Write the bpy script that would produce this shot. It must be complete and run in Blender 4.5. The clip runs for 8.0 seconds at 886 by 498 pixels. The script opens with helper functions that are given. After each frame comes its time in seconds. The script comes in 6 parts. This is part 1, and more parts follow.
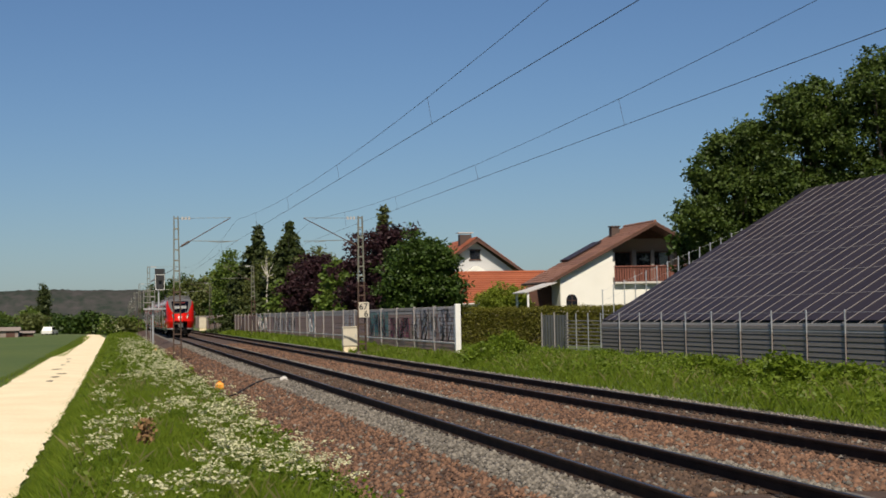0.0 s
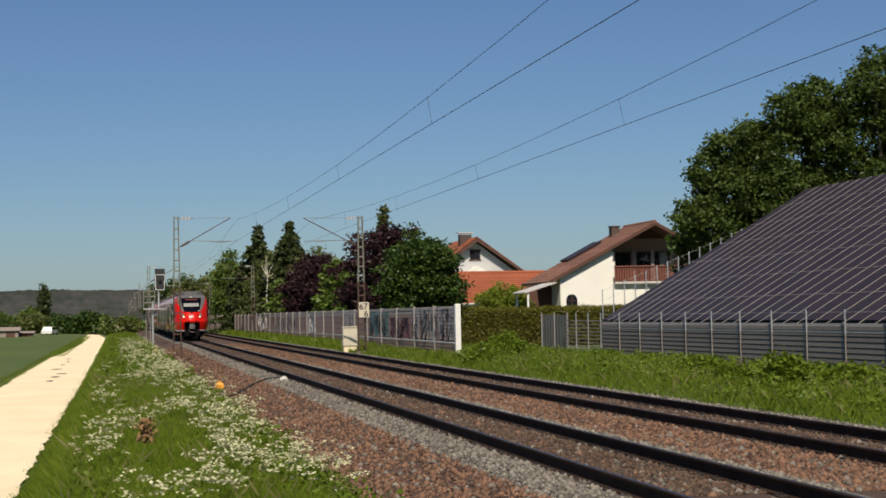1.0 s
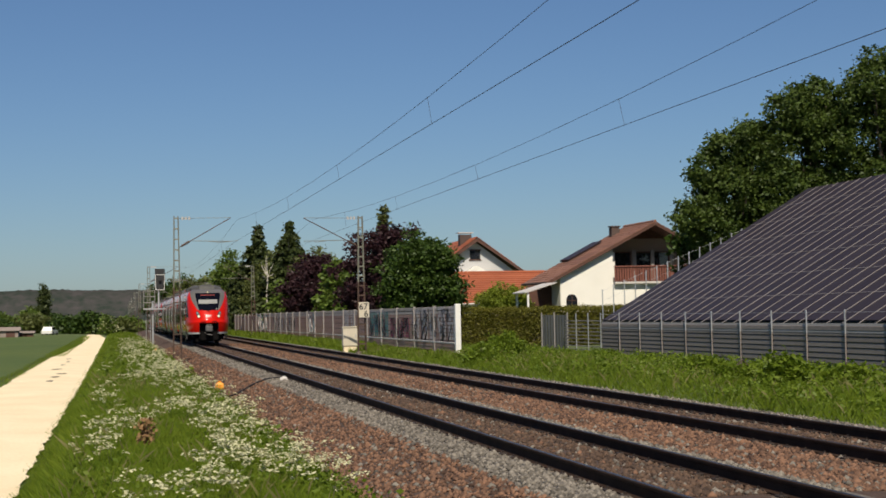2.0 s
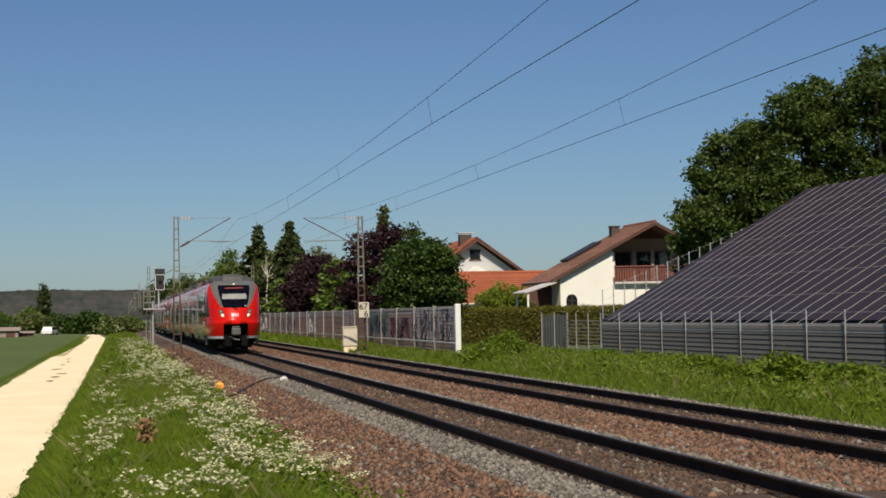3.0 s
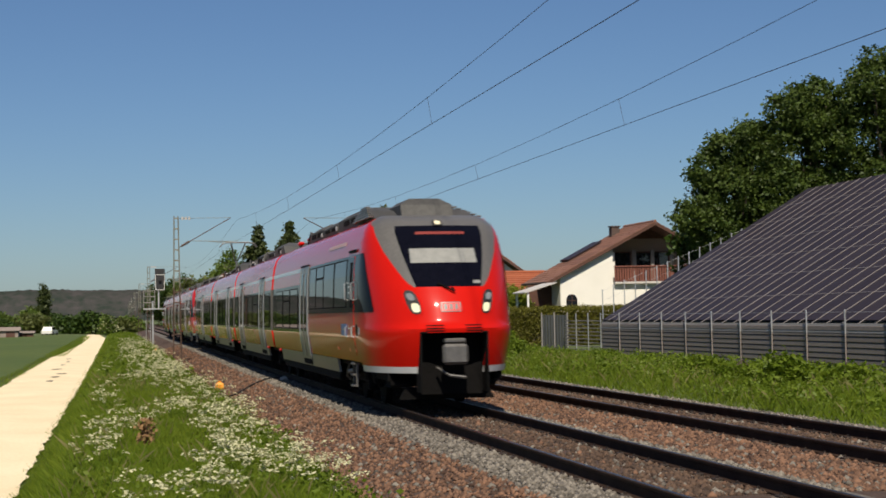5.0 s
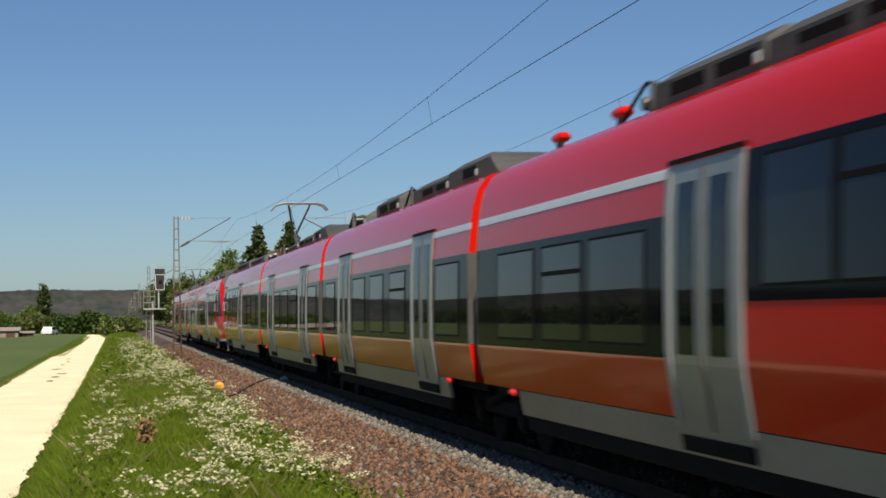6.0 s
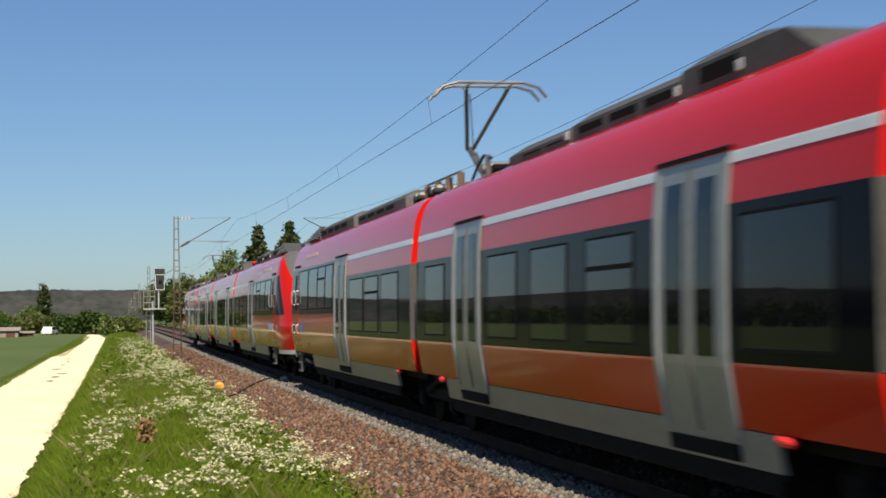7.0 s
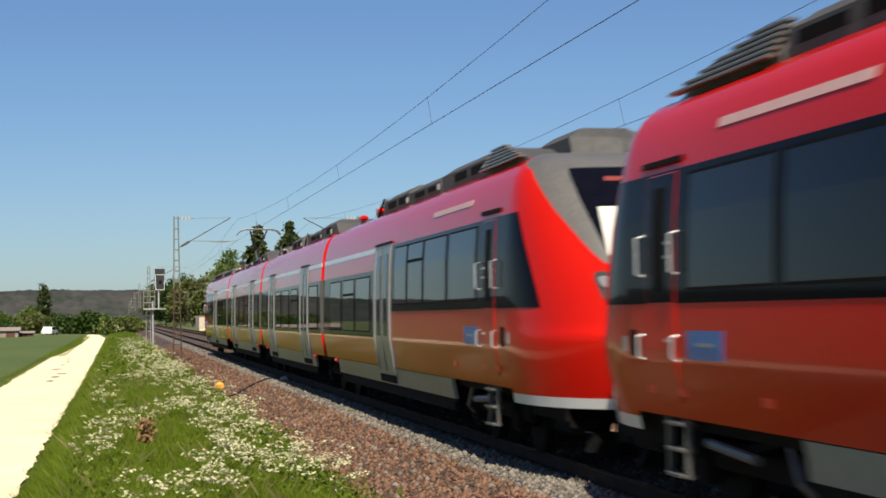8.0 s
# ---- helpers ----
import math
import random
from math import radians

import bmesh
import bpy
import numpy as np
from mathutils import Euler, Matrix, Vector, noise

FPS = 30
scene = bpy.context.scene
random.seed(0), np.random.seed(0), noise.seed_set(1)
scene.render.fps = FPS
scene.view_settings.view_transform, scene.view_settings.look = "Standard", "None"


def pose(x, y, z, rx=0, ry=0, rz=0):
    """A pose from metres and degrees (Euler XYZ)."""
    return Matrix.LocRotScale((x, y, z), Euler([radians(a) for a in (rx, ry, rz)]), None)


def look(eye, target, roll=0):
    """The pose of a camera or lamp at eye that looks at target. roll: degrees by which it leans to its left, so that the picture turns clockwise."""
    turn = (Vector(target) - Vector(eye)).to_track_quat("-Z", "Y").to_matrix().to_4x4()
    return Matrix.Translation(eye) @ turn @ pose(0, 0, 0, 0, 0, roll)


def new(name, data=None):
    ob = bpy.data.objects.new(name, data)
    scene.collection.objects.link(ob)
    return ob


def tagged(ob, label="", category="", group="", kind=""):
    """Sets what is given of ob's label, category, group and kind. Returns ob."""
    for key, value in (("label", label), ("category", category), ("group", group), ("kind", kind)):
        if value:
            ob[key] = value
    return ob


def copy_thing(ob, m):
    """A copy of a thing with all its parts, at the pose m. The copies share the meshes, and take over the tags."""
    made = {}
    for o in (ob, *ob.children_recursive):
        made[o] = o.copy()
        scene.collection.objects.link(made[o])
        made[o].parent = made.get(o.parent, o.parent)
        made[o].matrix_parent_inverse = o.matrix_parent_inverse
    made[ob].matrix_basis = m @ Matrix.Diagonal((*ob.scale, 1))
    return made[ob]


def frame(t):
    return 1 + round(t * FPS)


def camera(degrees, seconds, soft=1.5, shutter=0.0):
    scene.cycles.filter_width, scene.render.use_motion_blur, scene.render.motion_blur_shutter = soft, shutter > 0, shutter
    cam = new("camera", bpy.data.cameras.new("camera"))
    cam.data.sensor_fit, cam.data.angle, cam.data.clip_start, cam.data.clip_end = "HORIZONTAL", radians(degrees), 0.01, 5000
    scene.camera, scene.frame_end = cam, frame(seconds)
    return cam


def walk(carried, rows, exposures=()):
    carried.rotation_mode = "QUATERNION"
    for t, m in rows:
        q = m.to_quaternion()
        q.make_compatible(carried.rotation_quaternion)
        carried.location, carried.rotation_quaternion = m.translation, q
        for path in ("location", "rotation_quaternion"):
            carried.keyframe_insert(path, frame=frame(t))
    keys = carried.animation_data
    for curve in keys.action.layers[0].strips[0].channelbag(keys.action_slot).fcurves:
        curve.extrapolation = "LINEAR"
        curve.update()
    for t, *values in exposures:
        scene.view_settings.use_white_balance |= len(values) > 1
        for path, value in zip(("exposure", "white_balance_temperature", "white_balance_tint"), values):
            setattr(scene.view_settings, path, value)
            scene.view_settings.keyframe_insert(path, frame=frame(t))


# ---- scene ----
cam = camera(31.07, 8.0, soft=1.7, shutter=0.22)
EYE = Matrix.Translation((0, 0, 1.80)) @ pose(0, 0, 0, 0, 0, -11.662) @ pose(0, 0, 0, 92.316, 0, 0) @ pose(0, 0, 0, 0, 0, -1.041)
walk(cam, [(0.0, EYE), (8.0, EYE)], exposures=[(0.0, 0.10), (4.6, 0.10), (5.8, 0.26), (6.2, 0.33), (6.8, 0.45), (7.4, 0.52), (8.0, 0.52)])

# ---- light ----
SUN_EL, SUN_AZ = radians(50), radians(188)
world = bpy.data.worlds.new("sky")
scene.world = world
world.use_nodes = True
sky = world.node_tree.nodes.new("ShaderNodeTexSky")
sky.sky_type, sky.sun_disc = "NISHITA", False
sky.sun_elevation, sky.sun_rotation = SUN_EL, SUN_AZ
sky.air_density, sky.dust_density, sky.ozone_density = 1.0, 0.4, 2.4
world.node_tree.nodes["Background"].inputs["Strength"].default_value = 0.053
tone = world.node_tree.nodes.new("ShaderNodeMix")
tone.data_type, tone.blend_type = "RGBA", "MULTIPLY"
tone.inputs["Factor"].default_value, tone.inputs["B"].default_value = 1.0, (0.79, 0.975, 1.23, 1)
world.node_tree.links.new(sky.outputs[0], tone.inputs["A"])
world.node_tree.links.new(tone.outputs["Result"], world.node_tree.nodes["Background"].inputs["Color"])
sun = new("sun", bpy.data.lights.new("sun", "SUN"))
sun.data.energy, sun.data.angle, sun.data.color = 5.0, radians(0.53), (1.0, 0.90, 0.74)
sun_from = Vector((math.sin(SUN_AZ) * math.cos(SUN_EL), math.cos(SUN_AZ) * math.cos(SUN_EL), math.sin(SUN_EL)))
sun.matrix_basis = look(sun_from * 60, (0, 0, 0))


# ---- materials ----
def mat(name, a, b=None, rough=0.7, metal=0.0, scale=6.0, fine=60.0, bump=0.0, bump_scale=80.0, coat=0.0, spec=0.5, per_object=0.0, per_island=0.0, stretch=(1, 1, 1), amount=0.5):
    """Procedural surface: colour a drifts to b at two scales, with a fine relief."""
    m = bpy.data.materials.new(name)
    m.use_nodes = True
    nt = m.node_tree
    bsdf = nt.nodes["Principled BSDF"]
    b = b or a
    link = nt.links.new
    tex = nt.nodes.new("ShaderNodeTexCoord")
    mp = nt.nodes.new("ShaderNodeMapping")
    mp.inputs["Scale"].default_value = stretch
    link(tex.outputs["Object"], mp.inputs["Vector"])
    n1, n2 = nt.nodes.new("ShaderNodeTexNoise"), nt.nodes.new("ShaderNodeTexNoise")
    n1.inputs["Scale"].default_value, n2.inputs["Scale"].default_value = scale, fine
    n1.inputs["Detail"].default_value, n2.inputs["Detail"].default_value = 4, 3
    for n in (n1, n2):
        link(mp.outputs[0], n.inputs["Vector"])
    add = nt.nodes.new("ShaderNodeMath")
    add.operation = "ADD"
    link(n1.outputs["Fac"], add.inputs[0])
    link(n2.outputs["Fac"], add.inputs[1])
    rng = nt.nodes.new("ShaderNodeMapRange")
    rng.inputs["From Min"].default_value, rng.inputs["From Max"].default_value = 1 - amount * 0.6, 1 + amount * 0.6
    link(add.outputs[0], rng.inputs["Value"])
    last = rng.outputs[0]
    for weight, node, socket in ((per_object, "ShaderNodeObjectInfo", "Random"), (per_island, "ShaderNodeNewGeometry", "Random Per Island")):
        if weight:
            src = nt.nodes.new(node)
            mix = nt.nodes.new("ShaderNodeMix")
            mix.inputs["Factor"].default_value = weight
            link(last, mix.inputs["A"])
            link(src.outputs[socket], mix.inputs["B"])
            last = mix.outputs["Result"]
    col = nt.nodes.new("ShaderNodeMix")
    col.data_type = "RGBA"
    col.inputs["A"].default_value, col.inputs["B"].default_value = (*a, 1), (*b, 1)
    link(last, col.inputs["Factor"])
    link(col.outputs["Result"], bsdf.inputs["Base Color"])
    bsdf.inputs["Roughness"].default_value, bsdf.inputs["Metallic"].default_value = rough, metal
    bsdf.inputs["Coat Weight"].default_value, bsdf.inputs["Coat Roughness"].default_value = coat, 0.03
    bsdf.inputs["Specular IOR Level"].default_value = spec
    if bump:
        n3, bp = nt.nodes.new("ShaderNodeTexNoise"), nt.nodes.new("ShaderNodeBump")
        n3.inputs["Scale"].default_value, n3.inputs["Detail"].default_value = bump_scale, 4
        link(mp.outputs[0], n3.inputs["Vector"])
        bp.inputs["Strength"].default_value, bp.inputs["Distance"].default_value = min(1, bump * 10), bump
        link(n3.outputs["Fac"], bp.inputs["Height"])
        link(bp.outputs["Normal"], bsdf.inputs["Normal"])
    return m


M = dict(
    soil=mat("meadow_soil", (0.055, 0.085, 0.02), (0.10, 0.12, 0.035), 0.95, scale=0.4, fine=5, bump=0.05, bump_scale=6),
    field=mat("crop_field", (0.045, 0.077, 0.008), (0.082, 0.108, 0.015), 0.9, scale=0.06, fine=1.5, bump=0.06, bump_scale=4),
    path=mat("pale_gravel", (0.74, 0.59, 0.37), (0.86, 0.73, 0.50), 0.95, scale=0.5, fine=14, bump=0.02, bump_scale=40),
    puddle=mat("damp_gravel", (0.10, 0.08, 0.055), (0.22, 0.18, 0.12), 0.9, scale=4, fine=20),
    ballast=mat("ballast_ground", (0.035, 0.020, 0.014), (0.10, 0.06, 0.042), 0.95, scale=1.2, fine=22, bump=0.05, bump_scale=16),
    ballast_grey=mat("ballast_grey_ground", (0.075, 0.064, 0.052), (0.17, 0.15, 0.13), 0.95, scale=1.2, fine=22, bump=0.05, bump_scale=16),
    stone=mat("ballast_stones_brown", (0.024, 0.011, 0.007), (0.25, 0.132, 0.077), 0.9, scale=1.5, fine=40, per_island=0.75),
    stone_grey=mat("ballast_stones_grey", (0.04, 0.034, 0.027), (0.26, 0.228, 0.187), 0.9, scale=1.5, fine=40, per_island=0.75),
    stone_dark=mat("ballast_stones_dusty", (0.030, 0.018, 0.012), (0.13, 0.078, 0.05), 0.95, scale=1.5, fine=40, per_island=0.7),
    rail=mat("rusty_rail", (0.020, 0.012, 0.009), (0.05, 0.029, 0.02), 0.85, scale=3, fine=50, bump=0.004, spec=0.12),
    rail_top=mat("worn_rail_head", (0.10, 0.09, 0.085), (0.17, 0.155, 0.15), 0.38, 1.0, scale=4, fine=40),
    sleeper=mat("weathered_concrete", (0.10, 0.075, 0.055), (0.20, 0.16, 0.125), 0.9, scale=3, fine=40, bump=0.004, per_object=0.3),
    clip=mat("rail_clips", (0.016, 0.010, 0.008), (0.035, 0.022, 0.016), 0.7),
    galv=mat("galvanised_steel", (0.36, 0.37, 0.38), (0.52, 0.53, 0.54), 0.5, 0.55, scale=3, fine=30),
    mast=mat("dull_green_grey_steel", (0.15, 0.15, 0.115), (0.25, 0.24, 0.19), 0.65, 0.2, scale=4, fine=40),
    mast_rust=mat("rust_brown_mast_steel", (0.045, 0.028, 0.020), (0.11, 0.065, 0.045), 0.8, scale=5, fine=40),
    rust=mat("rusted_steel", (0.10, 0.055, 0.035), (0.18, 0.10, 0.065), 0.8, scale=5, fine=50),
    insul=mat("porcelain_insulator", (0.42, 0.40, 0.38), (0.55, 0.53, 0.5), 0.3),
    wire=mat("copper_wire", (0.035, 0.035, 0.04), (0.06, 0.06, 0.065), 0.6, 0.3),
    white=mat("white_paint", (0.72, 0.70, 0.64), (0.82, 0.80, 0.75), 0.55, scale=2, fine=40),
    cream=mat("cream_paint", (0.50, 0.44, 0.33), (0.62, 0.55, 0.43), 0.6, scale=2, fine=40),
    post=mat("weathered_grey_post", (0.22, 0.20, 0.19), (0.32, 0.30, 0.285), 0.6, 0.2, scale=3, fine=30),
    render=mat("white_house_render", (0.76, 0.73, 0.65), (0.84, 0.81, 0.74), 0.9, scale=0.8, fine=60, bump=0.004),
    taupe=mat("taupe_shaded_render", (0.20, 0.16, 0.135), (0.28, 0.23, 0.20), 0.9, scale=0.8, fine=40),
    shade_wall=mat("grey_shaded_house_render", (0.46, 0.45, 0.44), (0.56, 0.55, 0.54), 0.9, scale=0.8, fine=50, bump=0.004),
    brown_tile=mat("brown_roof_tile", (0.15, 0.07, 0.048), (0.27, 0.13, 0.085), 0.85, scale=0.9, fine=12, bump=0.006, per_object=0.5),
    orange_tile=mat("orange_roof_tile", (0.22, 0.055, 0.022), (0.38, 0.11, 0.045), 0.8, scale=0.9, fine=12, bump=0.006, per_object=0.5),
    wood=mat("dark_stained_wood", (0.055, 0.024, 0.016), (0.12, 0.05, 0.032), 0.7, scale=2, fine=30, stretch=(1, 1, 6)),
    redwood=mat("red_brown_wood", (0.13, 0.042, 0.028), (0.22, 0.075, 0.05), 0.7, scale=2, fine=30, per_object=0.4),
    dark_glass=mat("dark_window_glass", (0.012, 0.014, 0.018), (0.02, 0.022, 0.028), 0.04, spec=0.7),
    brick=mat("dark_chimney_brick", (0.05, 0.035, 0.03), (0.10, 0.07, 0.058), 0.9, scale=3, fine=40, per_object=0.4),
    panel=mat("solar_cells", (0.025, 0.018, 0.021), (0.040, 0.030, 0.033), 0.45, scale=0.7, fine=10, spec=0.12, per_object=0.5),
    panel_rail=mat("aluminium_rail", (0.24, 0.21, 0.20), (0.33, 0.30, 0.28), 0.5, 0.3),
    slat=mat("grey_barrier_slat", (0.30, 0.265, 0.24), (0.46, 0.41, 0.375), 0.75, scale=0.8, fine=18, per_object=0.4, bump=0.004),
    wall_slat=mat("brownish_grey_wall_slat", (0.17, 0.145, 0.132), (0.29, 0.25, 0.23), 0.8, scale=0.8, fine=16, per_object=0.35, bump=0.004),
    wall_sheet=mat("grey_wall_sheet", (0.25, 0.24, 0.235), (0.34, 0.325, 0.315), 0.65, scale=0.8, fine=20),
    strip=mat("light_grey_barrier_sheet", (0.46, 0.43, 0.40), (0.58, 0.54, 0.50), 0.6, scale=0.8, fine=20),
    barrier=mat("brown_barrier_panel", (0.27, 0.165, 0.135), (0.44, 0.29, 0.245), 0.8, scale=0.5, fine=14, per_object=0.4, bump=0.004),
    gate=mat("dark_grey_sheet", (0.034, 0.040, 0.043), (0.062, 0.068, 0.070), 0.6, scale=1, fine=20),
    p_teal=mat("teal_spray_paint", (0.05, 0.17, 0.17), (0.12, 0.27, 0.25), 0.7, scale=2),
    p_pink=mat("crimson_spray_paint", (0.19, 0.02, 0.055), (0.30, 0.06, 0.11), 0.7, scale=2),
    p_pale=mat("pale_spray_paint", (0.42, 0.37, 0.355), (0.58, 0.52, 0.50), 0.7, scale=2),
    p_blue=mat("light_blue_spray_paint", (0.22, 0.40, 0.46), (0.36, 0.54, 0.58), 0.7, scale=2),
    p_black=mat("black_spray_paint", (0.018, 0.018, 0.02), (0.04, 0.04, 0.045), 0.7, scale=2),
    orange=mat("orange_plastic", (0.75, 0.27, 0.012), (0.85, 0.36, 0.03), 0.5, scale=6),
    black=mat("black_enamel", (0.012, 0.012, 0.012), (0.025, 0.025, 0.025), 0.6),
    cable=mat("black_rubber_cable", (0.012, 0.012, 0.012), (0.022, 0.02, 0.02), 0.7),
    # train
    red=mat("glossy_red_train_paint", (0.49, 0.008, 0.004), (0.53, 0.010, 0.005), 0.36, scale=0.6, fine=8, spec=0.05, amount=1, coat=1.0),
    skirt=mat("light_grey_train_paint", (0.165, 0.175, 0.17), (0.225, 0.235, 0.23), 0.3, scale=0.7, fine=8),
    band=mat("dark_grey_train_band", (0.003, 0.003, 0.006), (0.005, 0.005, 0.009), 0.05, scale=0.5, spec=0.035),
    tglass=mat("tinted_train_glass", (0.003, 0.003, 0.006), (0.005, 0.005, 0.009), 0.02, spec=0.15),
    tgrey=mat("mid_grey_train_mask", (0.095, 0.09, 0.083), (0.14, 0.132, 0.122), 0.4, scale=1, fine=20, coat=0.2),
    stripe=mat("pale_grey_stripe", (0.62, 0.62, 0.62), (0.72, 0.72, 0.72), 0.35, coat=0.5),
    roofbox=mat("grey_roof_equipment", (0.036, 0.034, 0.032), (0.085, 0.082, 0.077), 0.7, scale=1.5, fine=14, per_object=0.3),
    # near-black so the deep shade beneath the train sits in the colour
    under=mat("black_underframe_and_shade", (0.002, 0.002, 0.002), (0.007, 0.006, 0.006), 0.9, scale=2, fine=20, spec=0.15),
    bellows=mat("beige_grey_bellows", (0.20, 0.18, 0.14), (0.30, 0.27, 0.22), 0.6, scale=2, fine=14),
    steel=mat("greasy_steel", (0.11, 0.105, 0.10), (0.2, 0.19, 0.18), 0.5, 0.6),
    blind=mat("pale_cab_blind", (0.20, 0.20, 0.19), (0.28, 0.28, 0.26), 0.8),
    blue=mat("blue_sticker", (0.02, 0.09, 0.32), (0.03, 0.12, 0.40), 0.4),
    warn=mat("bright_red_marker", (0.75, 0.02, 0.015), (0.85, 0.04, 0.03), 0.4),
    bark=mat("brown_bark", (0.05, 0.038, 0.028), (0.11, 0.085, 0.062), 0.95, scale=3, fine=20, bump=0.02, bump_scale=12),
    birch=mat("pale_birch_bark", (0.42, 0.38, 0.32), (0.58, 0.54, 0.47), 0.9, scale=3, fine=14),
    dry=mat("dry_brown_plant", (0.16, 0.085, 0.035), (0.27, 0.16, 0.07), 0.95, per_island=0.5),
)


def leaf_mat(name, a, b, trans=0.25, gloss=0.55):
    m = mat(name, a, b, gloss, scale=0.5, fine=6, per_island=0.6, spec=0.3)
    m.node_tree.nodes["Principled BSDF"].inputs["Transmission Weight"].default_value = 0.0
    nt = m.node_tree
    tr = nt.nodes.new("ShaderNodeBsdfTranslucent")
    mx = nt.nodes.new("ShaderNodeMixShader")
    mx.inputs["Fac"].default_value = trans
    src = nt.nodes["Principled BSDF"].inputs["Base Color"].links[0].from_socket
    nt.links.new(src, tr.inputs["Color"])
    nt.links.new(nt.nodes["Principled BSDF"].outputs[0], mx.inputs[1])
    nt.links.new(tr.outputs[0], mx.inputs[2])
    nt.links.new(mx.outputs[0], nt.nodes["Material Output"].inputs["Surface"])
    return m


M["red"].node_tree.nodes["Principled BSDF"].inputs["Coat IOR"].default_value = 1.14
M["red"].node_tree.nodes["Principled BSDF"].inputs["Coat Roughness"].default_value = 0.09
M.update(
    maple=leaf_mat("maple_leaves", (0.016, 0.038, 0.004), (0.058, 0.098, 0.012), 0.18),
    walnut=leaf_mat("walnut_leaves", (0.025, 0.050, 0.008), (0.085, 0.12, 0.019)),
    beech=leaf_mat("copper_beech_leaves", (0.018, 0.008, 0.010), (0.055, 0.022, 0.026)),
    conifer=leaf_mat("conifer_needles", (0.022, 0.038, 0.010), (0.072, 0.090, 0.022), 0.2),
    light=leaf_mat("light_green_leaves", (0.060, 0.108, 0.013), (0.14, 0.19, 0.03)),
    olive=leaf_mat("olive_leaves", (0.058, 0.076, 0.016), (0.125, 0.14, 0.035)),
    hedge=leaf_mat("hedge_leaves", (0.085, 0.088, 0.010), (0.18, 0.165, 0.024)),
    hedge_light=leaf_mat("shrub_leaves", (0.12, 0.17, 0.012), (0.24, 0.28, 0.03), 0.35),
    straw=leaf_mat("straw_grass", (0.17, 0.16, 0.05), (0.30, 0.27, 0.11), 0.4),
    grass=leaf_mat("meadow_grass", (0.095, 0.160, 0.008), (0.215, 0.275, 0.024), 0.45),
    herb=leaf_mat("verge_herbs", (0.085, 0.145, 0.008), (0.19, 0.25, 0.022), 0.45),
    umbel=leaf_mat("white_umbel_flowers", (0.50, 0.48, 0.27), (0.74, 0.71, 0.47), 0.3),
    # distance haze is mixed into the hill's greyed colours
    farwood=mat("haze_tinted_hill", (0.022, 0.034, 0.026), (0.066, 0.060, 0.060), 1.0, scale=0.012, fine=0.08, bump=1.0, bump_scale=0.08, spec=0.0, amount=0.5),
)


# ---- building helpers ----
class Geo:
    """Vertices and faces of one mesh."""

    def __init__(self):
        self.v, self.f = [], []

    def add(self, verts, faces):
        n = len(self.v)
        self.v += [tuple(p) for p in verts]
        self.f += [tuple(i + n for i in f) for f in faces]
        return self

    def box(self, x0, y0, z0, x1, y1, z1, bevel=0.0):
        b = min(bevel, abs(x1 - x0) * 0.45, abs(y1 - y0) * 0.45, abs(z1 - z0) * 0.45)
        if b <= 0:
            v = [(x, y, z) for z in (z0, z1) for x, y in ((x0, y0), (x1, y0), (x1, y1), (x0, y1))]
            return self.add(v, [(3, 2, 1, 0), (4, 5, 6, 7), (0, 1, 5, 4), (1, 2, 6, 5), (2, 3, 7, 6), (3, 0, 4, 7)])
        rings = []
        for z, d in ((z0, b), (z0 + b, 0), (z1 - b, 0), (z1, b)):
            rings.append([(x0 + b + d * 0, y0 + d, z), (x1 - b, y0 + d, z), (x1 - d, y0 + b, z), (x1 - d, y1 - b, z), (x1 - b, y1 - d, z), (x0 + b, y1 - d, z), (x0 + d, y1 - b, z), (x0 + d, y0 + b, z)])
        return self.loft(rings, caps=True)

    def loft(self, rings, caps=True, closed=True):
        n = len(rings[0])
        v = [p for r in rings for p in r]
        f = []
        for i in range(len(rings) - 1):
            for j in range(n if closed else n - 1):
                k = (j + 1) % n
                f.append((i * n + j, i * n + k, (i + 1) * n + k, (i + 1) * n + j))
        if caps:
            f.append(tuple(range(n))[::-1])
            f.append(tuple((len(rings) - 1) * n + j for j in range(n)))
        return self.add(v, f)

    def tube(self, pts, r, n=6, r1=None):
        pts = [Vector(p) for p in pts]
        rings = []
        for i, p in enumerate(pts):
            d = (pts[min(i + 1, len(pts) - 1)] - pts[max(i - 1, 0)]).normalized()
            a = d.cross(Vector((0, 0, 1)) if abs(d.z) < 0.9 else Vector((1, 0, 0))).normalized()
            c = a.cross(d).normalized()
            q = i / (len(pts) - 1)
            rr = r if r1 is None else r + (r1 - r) * q
            rings.append([p + rr * (a * math.cos(t * 2 * math.pi / n) + c * math.sin(t * 2 * math.pi / n)) for t in range(n)])
        return self.loft(rings)

    def prism(self, outline, axis, a, b):
        """An outline in two coordinates drawn out along the third axis from a to b."""
        def put(p, t):
            return {"x": (t, p[0], p[1]), "y": (p[0], t, p[1]), "z": (p[0], p[1], t)}[axis]
        return self.loft([[put(p, a) for p in outline], [put(p, b) for p in outline]])

    def mesh(self, name, material, smooth=False):
        me = bpy.data.meshes.new(name)
        me.from_pydata(self.v, [], self.f)
        me.materials.append(material)
        bm = bmesh.new()
        bm.from_mesh(me)
        bmesh.ops.recalc_face_normals(bm, faces=bm.faces)
        bm.to_mesh(me)
        bm.free()
        if smooth:
            me.polygons.foreach_set("use_smooth", [True] * len(me.polygons))
            me.set_sharp_from_angle(angle=radians(35))
        return me


